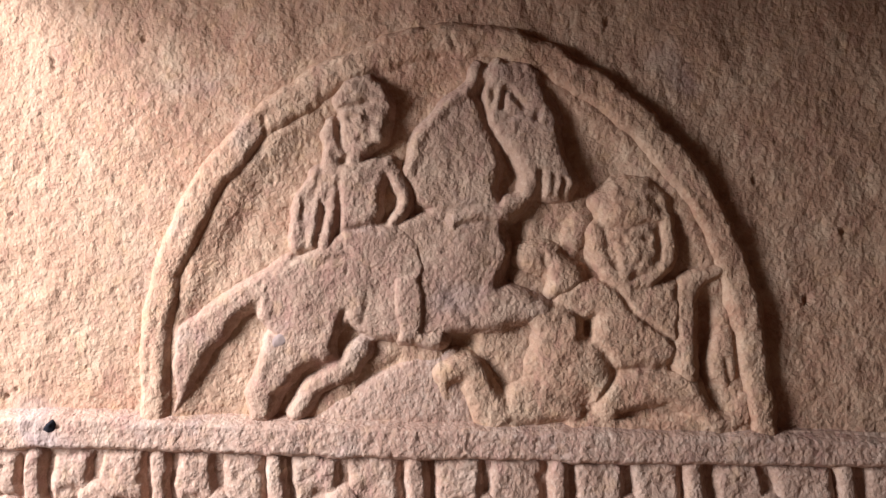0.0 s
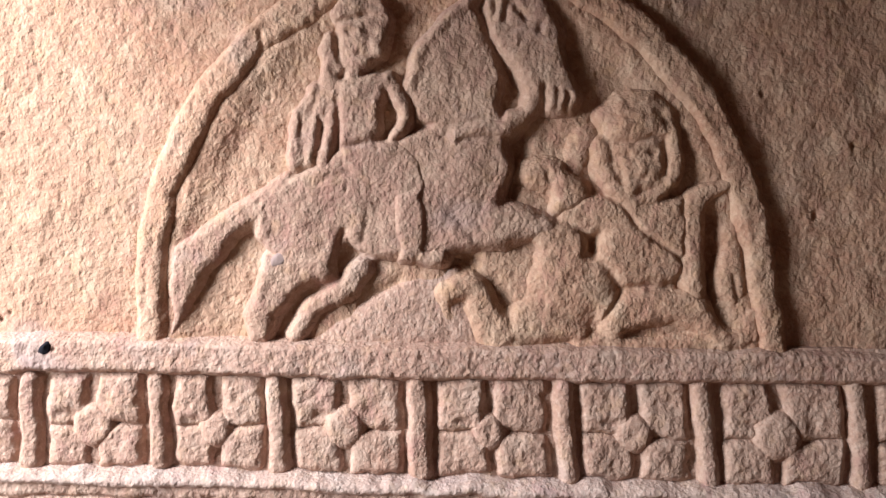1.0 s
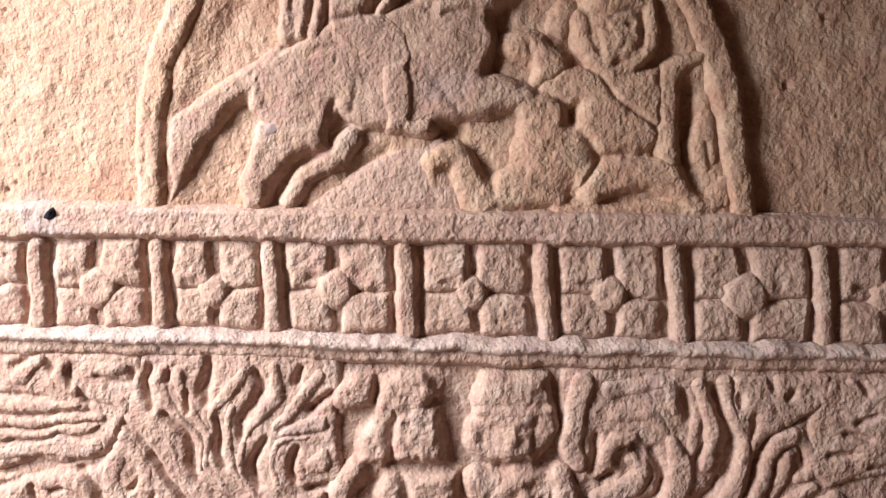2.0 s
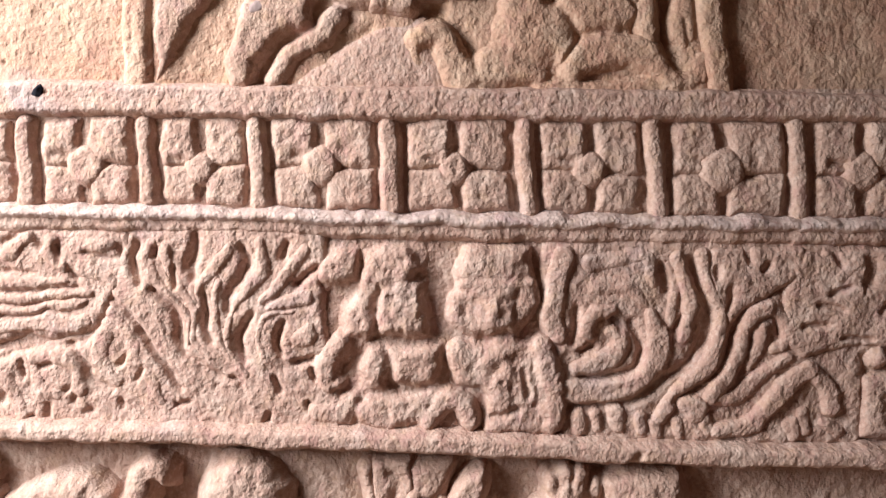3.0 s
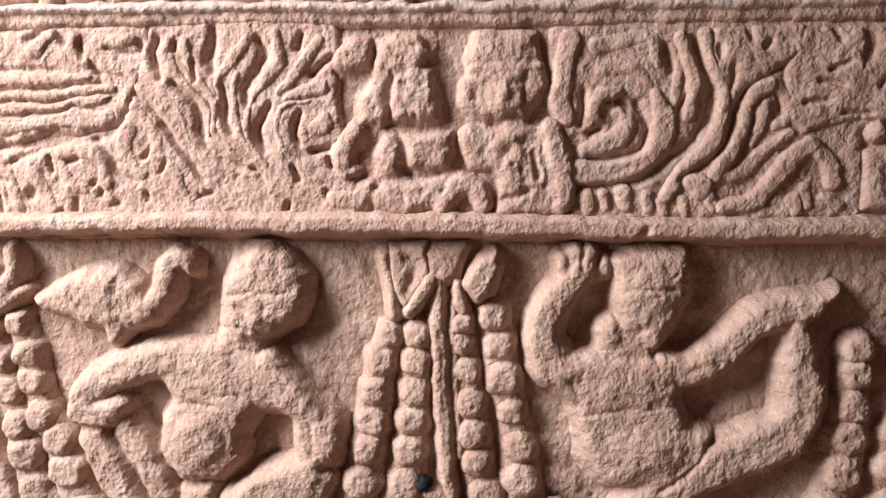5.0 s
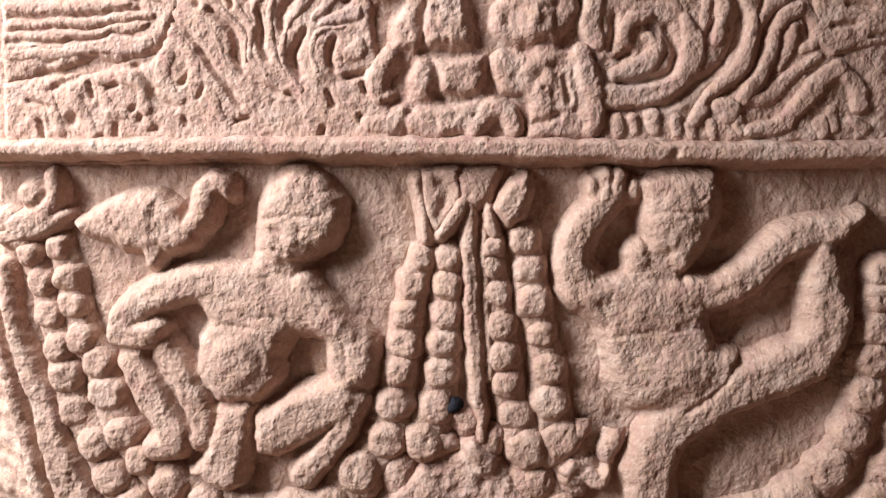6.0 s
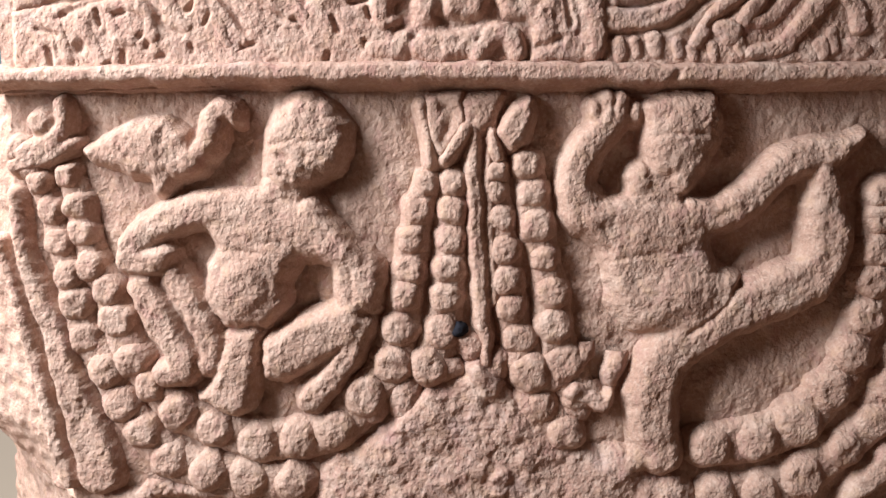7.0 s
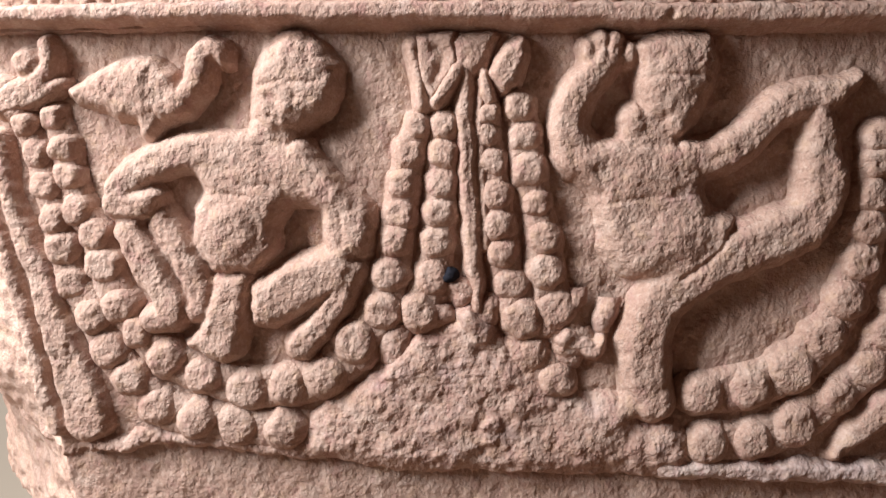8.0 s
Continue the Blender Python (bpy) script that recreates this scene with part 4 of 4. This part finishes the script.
scroll_bed(fern, ((302, 1228, 1), (313, 1259, 1), (389, 1261, 1), (392, 1188, 1), (352, 1187, 1), (315, 1178, 1), (301, 1187, 1)), ((340, 1259, 2.4), (342, 1252, 2.0)), ((368, 1254, 4.5), (365, 1237, 4.0)), ((350, 1233, 2.0), (336, 1229, 2.0)), ((347, 1192, 1.6), (370, 1191, 1.6)), ((328, 1220, 1.2), (346, 1215, 1.5)), ((315, 1201, 1.2), (333, 1203, 1.2)), ((382, 1220, 2.0), (378, 1211, 1.5)), top=8.2, depth=6.5)
leaf(fern, (341, 1241, 6.0), (352, 1251, 5.6), (359, 1255, 5.0), top=9)
leaf(fern, (316, 1255, 5.0), (313, 1237, 6.0), (307, 1224, 6.0), top=8)
gaps[:] = []
leaf(fern, (243, 1144, 4.5), (257, 1164, 5.0), (267, 1186, 4.5), (272, 1205, 3.6), (282, 1215, 5.0), (290, 1217, 4.0), top=9, edge=4)
leaf(fern, (294, 1217, 3.5), (302, 1202, 3.2), (300, 1187, 3.5), (292, 1183, 3.5), top=8, edge=4)
leaf(fern, (284, 1201, 3.5), (281, 1187, 4.0), (273, 1168, 2.8), top=7.5, edge=4)
leaf(fern, (248, 1142, 4.0), (266, 1145, 7.0), (284, 1161, 5.2), (303, 1174, 4.4), top=8, edge=6)
leaf(fern, (246, 1115, 4.0), (274, 1120, 5.5), (291, 1137, 5.5), (304, 1154, 5.5), (321, 1166, 5.5), top=9.5, edge=4)
leaf(fern, (321, 1165, 6.0), (335, 1152, 6.0), (341, 1135, 5.6), top=9)
leaf(fern, (316, 1131, 5.0), (319, 1117, 5.0), top=7.5)
leaf(fern, (336, 1122, 4.0), (346, 1116, 4.5), top=7.5)
leaf(fern, (223, 1137, 4.8), (232, 1135, 8.0), (231, 1129, 6.0), top=8.5)
for q in ((136, 1121, 6.0)), ((151, 1121, 4.0)), ((167, 1123, 6.0)), ((187, 1121, 4.5)), ((199, 1116, 4.0)), ((217, 1117, 4.0)), ((239, 1121, 4.5)), ((308, 1117, 5.0)):
    leaf(fern, (q[0] - 1, q[1] + 6, q[2]), q, (q[0] + 1, q[1] - 5, 0.8 * q[2]), top=7.5)

relief("carved_attendant", [oval((375, 1177, 7.6), 1.1, top=10, edge=8), slab((366, 1158, 1), (398, 1162, 1), (402, 1113, 1), (367, 1113, 1), top=9, edge=8), rod((412, 1160, 7.0), (415, 1123, 6.4), top=8, edge=7), cut((385, 1184, 1.6), (386, 1174, 2.0), depth=4), cut((381, 1146, 1.6), (384, 1122, 2.0), depth=3)],
       8, mat=WORN, rough=1.4, label="small standing attendant carved in relief", category="carving")
tuft = holder("foliage_scroll", 440, 1200, 8, "worn leaf carving at the frieze's end", "foliage", "foliage scrolls")
leaf(tuft, (398, 1257, 9.1), (421, 1243, 10.0), (441, 1216, 9.1), (433, 1188, 8.3))
leaf(tuft, (405, 1215, 8.2), (419, 1188, 8.3), (426, 1142, 9.2))

# ---- garland panel ----
RISE, PECK = 1.5, 0.95
relief("carved_bird", [
    slab((-339, 1046, 1), (-323, 1055, 1), (-297, 1069, 1), (-265, 1070, 1), (-248, 1059, 1), (-240, 1043, 1), (-242, 1034, 1), (-262, 1030, 1), (-277, 1023, 1), (-297, 1024, 1), (-305, 1033, 1), (-335, 1041, 1), top=11, edge=9, grow=0.5), oval((-278, 1052, 29.0), 0.62, top=12.5, edge=16, turn=-4)] + [
    rod((-245, 1037, 9.0), (-229, 1049, 8.5), (-223, 1069, 8.5), (-215, 1079, 8.5), (-206, 1078, 6.5), (-201, 1071, 3.5), top=12, edge=8), rod((-272, 1021, 9.6), (-274, 1011, 4.5), top=9, edge=7), rod((-257, 1031, 8.0), (-241, 1033, 6.0), top=10.5, edge=7),
    cut((-244, 1060, 1.5), (-243, 1046, 2.0), depth=4), cut((-264, 1068, 1.5), (-267, 1051, 1.5), depth=2), cut((-306, 1052, 1.5), (-294, 1035, 1.5), depth=1.5), cut((-216, 1068, 1.5), (-209, 1068, 1.5), depth=2)],
    4, mat=SAND, blend=3.5, warp=0.9, lump=0.6, worn=2, fat=2.6, label="plump bird with curled neck carved in relief", category="carving")
relief("carved_dwarf", [
    slab((-183, 996, 1), (-135, 988, 1), (-112, 959, 1), (-125, 946, 1), (-155, 952, 1), (-185, 960, 1), top=11.0, edge=9, grow=0.3), slab((-254, 993, 1), (-183, 997, 1), (-185, 960, 1), (-222, 970, 1), (-240, 981, 1), top=10.5, edge=9, grow=0.3),
    slab((-171, 1059, 1), (-162, 1078, 1), (-143, 1087, 1), (-120, 1081, 1), (-106, 1063, 1), (-106, 1047, 1), (-114, 1029, 1), (-129, 1017, 1), (-148, 1010, 1), (-166, 1010, 1), (-174, 1022, 1), top=12.5, edge=13, grow=0.5)] + [oval((-140, 1053, 31.0), 1.12, top=14, edge=24),
    rod((-167, 1007, 12.0), (-152, 1005, 10.0), top=8, edge=10), rod((-151, 1036, 4.5), (-147, 1028, 5.0), top=15, edge=6),
    slab((-228, 995, 1), (-183, 1001, 1), (-138, 991, 1), (-128, 974, 1), (-152, 950, 1), (-169, 925, 1), (-168, 906, 1), (-187, 887, 1), (-218, 888, 1), (-234, 911, 1), (-231, 940, 1), (-220, 956, 1), (-230, 974, 1), top=11.5, edge=10, grow=0.5), oval((-203, 921, 29.0), 1.12, top=14.5, edge=20), oval((-184, 977, 31.0), 0.7, top=12.5, edge=20)] + [
    rod((-183, 991, 13.0), (-231, 991, 12.0), (-273, 981, 11.5), (-297, 964, 10.5), (-304, 950, 10.0), top=11.5, edge=8), rod((-306, 946, 10.0), (-285, 946, 10.0), (-273, 951, 6.5), top=12.5, edge=7),
    rod((-297, 922, 10.5), (-282, 891, 12.6), (-268, 865, 10.5), (-262, 846, 10.0), (-280, 839, 7.5), top=10.5, edge=7), rod((-267, 931, 9.6), (-252, 903, 10.5), (-238, 872, 10.0), (-238, 850, 9.0), top=9.5, edge=7)] + [
    rod((-139, 982, 13.5), (-119, 958, 12.5), (-102, 941, 11.0), top=12, edge=8), oval((-93, 921, 15.5), 1.5, top=12, edge=11), rod((-109, 938, 7.0), (-108, 914, 7.0), (-104, 900, 5.0), top=11, edge=6)] + [
    slab((-184, 868, 1), (-148, 887, 1), (-112, 901, 1), (-97, 906, 1), (-93, 884, 1), (-103, 869, 1), (-139, 852, 1), (-170, 835, 1), (-185, 837, 1), top=12, edge=9, grow=0.5), rod((-96, 882, 8.0), (-108, 858, 8.5), (-128, 832, 9.5), (-145, 813, 8.5), top=10.5, edge=6),
    slab((-216, 878, 1), (-193, 878, 1), (-197, 843, 1), (-206, 808, 1), (-215, 804, 1), (-247, 818, 1), (-235, 828, 1), (-225, 849, 1), top=11, edge=8, grow=0.3)] + [
    cut((-276, 958, 2.5), (-256, 961, 3.5), (-236, 965, 3.0), depth=5), cut((-315, 936, 1.5), (-296, 933, 1.5), (-278, 935, 1.8), depth=4), cut((-278, 931, 1.5), (-264, 906, 2.0), (-253, 872, 2.0), (-247, 854, 2.4), depth=5), cut((-116, 862, 1.5), (-129, 852, 1.8), (-145, 839, 1.5), (-166, 827, 2.0), depth=4),
    cut((-171, 1049, 1.5), (-150, 1052, 1.5), (-123, 1047, 1.5), depth=2.2), cut((-163, 1038, 3.0), (-157, 1035, 2.5), depth=3.5), cut((-139, 1038, 2.0), (-133, 1036, 2.0), depth=2.5), cut((-163, 1021, 2.0), (-155, 1017, 2.0), depth=3.5), cut((-222, 952, 1.5), (-206, 955, 1.8), (-183, 952, 1.5), depth=3)] + [
    cut((-135, 994, 1.5), (-120, 979, 1.5), depth=1.5), cut((-171, 940, 3.0), (-163, 925, 2.5), depth=2), cut((-222, 881, 1.5), (-189, 881, 1.5), depth=4), cut((-190, 961, 2.0), (-154, 960, 1.5), depth=1.2), cut((-103, 934, 1.5), (-103, 908, 1.5), depth=2.5)],
    4, mat=SAND, blend=3.5, warp=0.9, lump=0.6, worn=2, fat=3.6, label="squatting pot-bellied dwarf carved in deep relief", category="carving")
relief("carved_dancer", [
    slab((100, 988, 1), (144, 990, 1), (208, 982, 1), (213, 958, 1), (174, 939, 1), (128, 949, 1), (105, 970, 1), top=11.0, edge=9, grow=0.3),
    slab((162, 1050, 1), (160, 1072, 1), (182, 1080, 1), (215, 1078, 1), (222, 1059, 1), (219, 1040, 1), (210, 1020, 1), (199, 1003, 1), (191, 1000, 1), (183, 1011, 1), (169, 1018, 1), (163, 1031, 1), top=12.5, edge=11, grow=0.5), oval((190, 1050, 29.0), 1.15, top=14, edge=22)] + [
    slab((146, 987, 1), (150, 1019, 1), (168, 1022, 1), (191, 999, 1), (193, 986, 1), top=8.5, edge=9, grow=0.3), oval((155, 1010, 7.5), 1.3, top=10.5, edge=7), rod((188, 1008, 4.0), (193, 1003, 4.0), top=12, edge=5),
    rod((107, 981, 15.0), (97, 1006, 12.0), (105, 1030, 11.5), (118, 1049, 11.5), (132, 1063, 9.5), top=11, edge=8), rod((118, 1067, 4.0), (116, 1074, 3.0), top=10, edge=4), rod((127, 1069, 4.5), (126, 1079, 3.5), top=10.5, edge=4), rod((137, 1067, 4.5), (138, 1079, 3.5), top=10.5, edge=4), rod((149, 1063, 4.0), (152, 1070, 4.0), top=9, edge=5)] + [
    slab((99, 985, 1), (125, 988, 1), (188, 987, 1), (210, 975, 1), (211, 948, 1), (218, 928, 1), (240, 920, 1), (239, 903, 1), (227, 886, 1), (195, 874, 1), (163, 877, 1), (147, 888, 1), (132, 919, 1), (125, 949, 1), (103, 972, 1), top=11, edge=10, grow=0.5), oval((185, 906, 50.0), 0.66, top=14, edge=30), oval((159, 964, 35.0), 0.6, top=12.5, edge=26),
    rod((201, 976, 12.0), (227, 978, 12.0), (255, 994, 12.0), (276, 1016, 11.5), (298, 1025, 12.0), (320, 1029, 10.0), (335, 1036, 4.4), (344, 1041, 3.5), top=11.5, edge=8)] + [
    rod((314, 1011, 9.0), (317, 975, 15.5), (319, 946, 17.5), (304, 918, 18.5), (266, 901, 19.0), (223, 881, 17.5), (185, 854, 18.5), (169, 822, 18.5), (169, 786, 18.0), (176, 756, 15.0), top=11.5, edge=11), rod((162, 757, 11.0), (146, 746, 7.2), top=8, edge=8),
    cut((162, 1047, 1.2), (192, 1048, 1.2), (220, 1045, 1.2), depth=2), cut((126, 940, 1.5), (165, 944, 1.2), (212, 945, 1.2), depth=1.6), cut((243, 917, 1.2), (225, 892, 1.5), (197, 873, 1.5), depth=3.5), cut((233, 898, 1.0), (215, 880, 1.0), (195, 871, 1.0), depth=2)] + [
    cut((123, 1068, 0.8), (122, 1078, 0.8), depth=3), cut((133, 1066, 1.0), (132, 1078, 1.0), depth=3), cut((190, 994, 2.0), (196, 983, 2.0), depth=4), cut((122, 969, 2.0), (128, 944, 2.0), depth=2), cut((242, 925, 2.0), (246, 915, 1.6), depth=3.5), cut((269, 1034, 2.0), (284, 1014, 2.0), depth=1.5), cut((178, 1022, 2.0), (183, 1014, 2.0), depth=2.5)],
    4, mat=SAND, blend=3.5, warp=0.9, lump=0.6, worn=2, fat=3.4, label="dancing figure with a long curling tail, deep relief", category="carving")

relief("border_strip", [rod((-411, 1010, 5.1), (-408, 970, 7.1), (-400, 929, 8.7), (-387, 887, 11.4), (-374, 837, 13.6), (-360, 785, 17.9), (-350, 744, 20.1), top=7.5, edge=8),
                        rod((-430, 965, 4.6), (-418, 918, 5.2), (-410, 876, 5.7), (-399, 823, 6.3), (-391, 774, 7.4), (-382, 738, 7.5), top=6, edge=6), cut((-398, 887, 2.1), (-390, 834, 2.1), (-379, 775, 2.1), (-375, 747, 2.1), depth=3)],
       3, mat=SAND, rough=1.3, lump=0.5, label="slanting raised border beside the garland", category="border")
relief("border_strip", [rod((341, 706, 6.2), (361, 726, 10.3), (384, 748, 13.3), (418, 782, 14.2), top=8, edge=8), cut((347, 709, 2.6), (366, 717, 2.1), (385, 735, 2.0), depth=3)],
       3, mat=SAND, rough=1.3, lump=0.5, label="slanting raised border beside the garland", category="border")
relief("curled_tassel", [rod((-379, 1073, 12.0), top=9, edge=9), rod((-359, 1088, 7.0), (-359, 1068, 7.0), (-373, 1054, 9.0), (-394, 1047, 9.1), top=9, edge=7), rod((-406, 1035, 7.1), (-374, 1044, 8.0), (-350, 1054, 5.0), top=8, edge=7)],
       4, mat=SAND, label="curled tassel carved above the bead string", category="carving")


def garland(name_label, u, v, *beads, square=0.0):
    e = holder("bead_garland", u, v, 4, name_label, "garland", "bead garlands")
    relief("string_bed", [rod(*[(b[0], b[1], 0.8 * b[2]) for b in beads], top=3.4, edge=8)], 4, parent=e, mat=SAND)
    for b in beads:
        r = b[2]
        q = rng.random(4)
        if r < square:
            form = oval((b[0], b[1], r * (0.86 + 0.08 * q[0])), 0.95 + 0.12 * q[1], top=6.2 + 1.6 * q[2], edge=0.6 * r, turn=-12 + 16 * q[3], power=2.7)
            relief("bead", [form], 4, parent=e, mat=SAND, rough=1.2, warp=0.8, lump=0.6)
            continue
        relief("bead", [oval((b[0], b[1], r * (0.86 + 0.1 * q[0])), 0.93 + 0.16 * q[1], top=4.4 + 0.14 * r + 1.6 * q[2], edge=r * 0.55, turn=40 * q[3], power=2.3)],
               4, parent=e, mat=SAND, rough=1.2, warp=0.8, lump=0.6)
    return e


garland("double string of squared stone beads, outer row", -380, 850,
        (-403, 1050, 11.0), (-393, 1035, 11.1), (-387, 1019, 11.6), (-378, 993, 12.6), (-373, 965, 13.2), (-366, 935, 14.8), (-362, 907, 15.4), (-355, 875, 16.5), (-338, 843, 17.6), (-326, 812, 17.7), (-308, 784, 18.8), (-284, 756, 20.0), (-247, 744, 19.4), (-210, 737, 19.4), (-165, 733, 19.9), square=17.0)
garland("double string of squared stone beads, inner row", -350, 850,
        (-361, 1025, 11.1), (-353, 998, 12.6), (-351, 972, 12.7), (-345, 942, 13.8), (-331, 920, 15.3), (-325, 891, 16.4), (-312, 852, 18.6), (-298, 828, 13.5), (-272, 803, 19.3), (-238, 786, 19.3), (-198, 773, 19.8), (-160, 775, 19.8), (-125, 784, 20.7), (-95, 816, 20.6), (-69, 845, 20.5),
        (-62, 879, 16.8), (-56, 909, 15.2), (-51, 933, 14.1), (-47, 960, 14.0), (-41, 986, 12.9), (-33, 1011, 10.9), square=16.5)
garland("stone bead string hanging beside the centre rod", -30, 950,
        (-9, 1010, 12.4), (-11, 986, 13.4), (-13, 960, 13.5), (-15, 933, 14.1), (-19, 906, 14.1), (-23, 876, 17.3), (-36, 842, 18.4), square=14.5)
garland("stone bead string hanging close against the rod", 20, 950,
        (29, 1018, 9.4), (28, 1001, 9.9), (32, 978, 11.9), (35, 949, 13.0), (37, 922, 14.0), (40, 896, 14.1), (48, 867, 16.7), (58, 836, 17.3), (67, 803, 16.4), (88, 777, 17.5), square=14.5)
garland("outer stone bead string of the centre tassel", 60, 950,
        (57, 1025, 11.8), (61, 1000, 12.8), (65, 970, 14.4), (71, 940, 11.0), (77, 908, 16.1), (78, 879, 17.2), (88, 844, 19.3), (102, 811, 16.3), square=14.5)
garland("large round stone beads, upper row", 250, 850,
        (220, 763, 20.5), (263, 769, 22.4), (300, 785, 22.3), (329, 815, 20.2), (346, 848, 19.0), (357, 883, 17.9), (363, 914, 16.8), (365, 942, 15.7), (367, 969, 14.7), (368, 993, 13.6))
garland("large round stone beads, lower row", 270, 830,
        (226, 715, 19.6), (267, 718, 19.5), (305, 733, 20.5), (341, 759, 19.3), (368, 786, 18.2), (385, 819, 18.1), (396, 852, 17.0), (401, 887, 16.8), (404, 919, 15.8))

relief("centre_rod", [rod((9, 1056, 4.0), (8, 1021, 5.5), (10, 971, 6.0), (12, 921, 6.0), (14, 886, 5.5), (18, 847, 3.5), top=7.5, edge=5), rod((22, 1050, 2.0), (22, 996, 2.5), (24, 941, 2.5), (26, 901, 2.5), top=5, edge=4),
                      cut((10, 1016, 1.0), (12, 971, 1.0), (14, 921, 1.0), depth=2)],
       4, mat=SAND, warp=0.8, label="thin upright rod in the middle of the tassel", category="carving")
buds = holder("lotus_buds", 0, 1060, 4, "pair of pointed lotus buds above the tassel", "carving")
relief("bud", [slab((-29, 1084, 1), (-2, 1086, 1), (1, 1067, 1), (-19, 1037, 1), (-28, 1051, 1), top=7, edge=5), cut((-16, 1077, 4.5), (-9, 1068, 5.0), (-18, 1048, 3.5), depth=5.5)], 4, parent=buds, mat=SAND)
relief("bud", [slab((32, 1054, 1), (46, 1074, 1), (58, 1082, 1), (60, 1068, 1), (53, 1045, 1), (44, 1039, 1), top=11, edge=8), cut((45, 1063, 1.0), (48, 1049, 1.0), depth=1.5)], 4, parent=buds, mat=SAND)
relief("calyx", [slab((-0, 1083, 1), (33, 1085, 1), (27, 1063, 1), (16, 1055, 1), (4, 1057, 1), top=7, edge=10), rod((2, 1058, 5.0), (-7, 1042, 6.0), (-15, 1031, 5.0), top=9.5, edge=5), rod((26, 1055, 2.8), (28, 1040, 5.5), (30, 1031, 4.5), top=8.5, edge=5),
                 rod((-36, 1080, 5.0), (-32, 1056, 4.0), (-29, 1028, 4.5), top=7, edge=7)], 4, parent=buds, mat=SAND)

relief("worn_base_stone", [
    slab((-134, 744, 1), (-91, 771, 1), (-59, 797, 1), (-27, 818, 1), (19, 839, 1), (45, 807, 1), (96, 764, 1), (137, 753, 1), (179, 731, 1), (210, 709, 1), (210, 690, 1), (-62, 697, 1), (-146, 712, 1), top=6.0, edge=24),
    slab((-72, 779, 1), (-56, 798, 1), (-36, 818, 1), (-24, 812, 1), (-32, 792, 1), (-49, 785, 1), top=7, edge=8), rod((19, 823, 13.3), (9, 839, 9.2), top=8.5, edge=10), rod((96, 817, 8.2), (121, 806, 7.2), (127, 817, 3.1), top=9, edge=6)] +
    [rod((24, 727, 9.4), (29, 738, 7.3), top=9, edge=6), rod((188, 715, 20.7), top=8.5, edge=14), rod((-29, 722, 23.0), (-66, 717, 15.7), top=8, edge=18), rod((137, 743, 20.7), top=7.5, edge=18),
    cut((16, 733, 3.1), (19, 725, 2.6), depth=5), cut((42, 765, 3.6), (49, 770, 2.6), depth=4), cut((88, 754, 2.6), (101, 764, 2.6), depth=3), cut((3, 781, 1.6), (24, 784, 1.5), depth=2)],
    4, mat=WORN, rough=1.3, warp=1.3, lump=1.1, label="broken and weathered stone at the panel's foot", category="carving")
relief("base_fillet", [rod((-345, 718, 4.8), (-295, 726, 4.3), (-220, 722, 4.8), (-207, 719, 4.2), top=2.6, edge=5, smooth=False), rod((-207, 718, 4.2), (-135, 713, 4.8), (-51, 701, 4.7), (44, 701, 4.2), top=2.4, edge=5, smooth=False)],
       4, mat=WORN, rough=1.5, warp=2.0, label="chipped lower fillet of the garland panel", category="moulding")
relief("base_fillet", [rod((189, 692, 6.3), (251, 691, 7.3), (388, 686, 7.2), (455, 683, 7.2), top=6.5, edge=6, smooth=False)],
       4, mat=LIMED, rough=1.3, warp=1.2, label="straight lower fillet of the garland panel", category="moulding")

crumbs = []
for a, b, r in ((40, 850, 9), (-25, 838, 13), (75, 835, 11), (20, 818, 14), (-60, 812, 12), (95, 808, 12), (-5, 862, 8), (55, 800, 12), (125, 838, 9), (-95, 806, 10), (20, 845, 8), (100, 850, 7)):
    w = rng.random(3)
    crumbs.append(oval((a + 10 * w[0], b, r * 1.2), 0.5 + 0.3 * w[1], top=2.0 + 1.8 * w[2], edge=r * 0.8, turn=180 * w[2]))
for n, c in enumerate(crumbs):
    relief("stone_lump", [c], 8, mat=WORN, rough=1.2, warp=1.6, label="weathered lump of broken sandstone at the panel's foot", category="stone lump", group="stone lumps")

# ---- pigment spots ----
LILAC = plain("lilac_grey_stain", (0.30, 0.22, 0.205), 1.0, 300)


def ink_spot(c, h):
    u, v, r = c
    relief("ink_spot", [oval((u, v, 0.62 * r), 0.8, top=1.3, edge=1.5, turn=35), oval((u + 0.7 * r, v + 0.8 * r, 0.35 * r), 1.3, top=1.2, edge=1.0), oval((u - 0.9 * r, v - 0.4 * r, 0.3 * r), 0.7, top=1.1, edge=1.0)],
           h, mat=INK, step=0.5, rough=1.8, warp=1.6, label="small dark blue-black pigment spot on the stone", category="stain", group="pigment spots")


ink_spot((-299, 1386, 2.3), 14.0)
ink_spot((-7, 876, 2.5), 12.6)
relief("lilac_stain", [oval((-125, 1454, 2.6), 0.7, top=1.0, edge=3.0, turn=30)], 8.6, mat=LILAC, step=0.5, rough=0.9, warp=1.0,
       label="faint lilac-grey paint trace on the carved horse", category="stain")
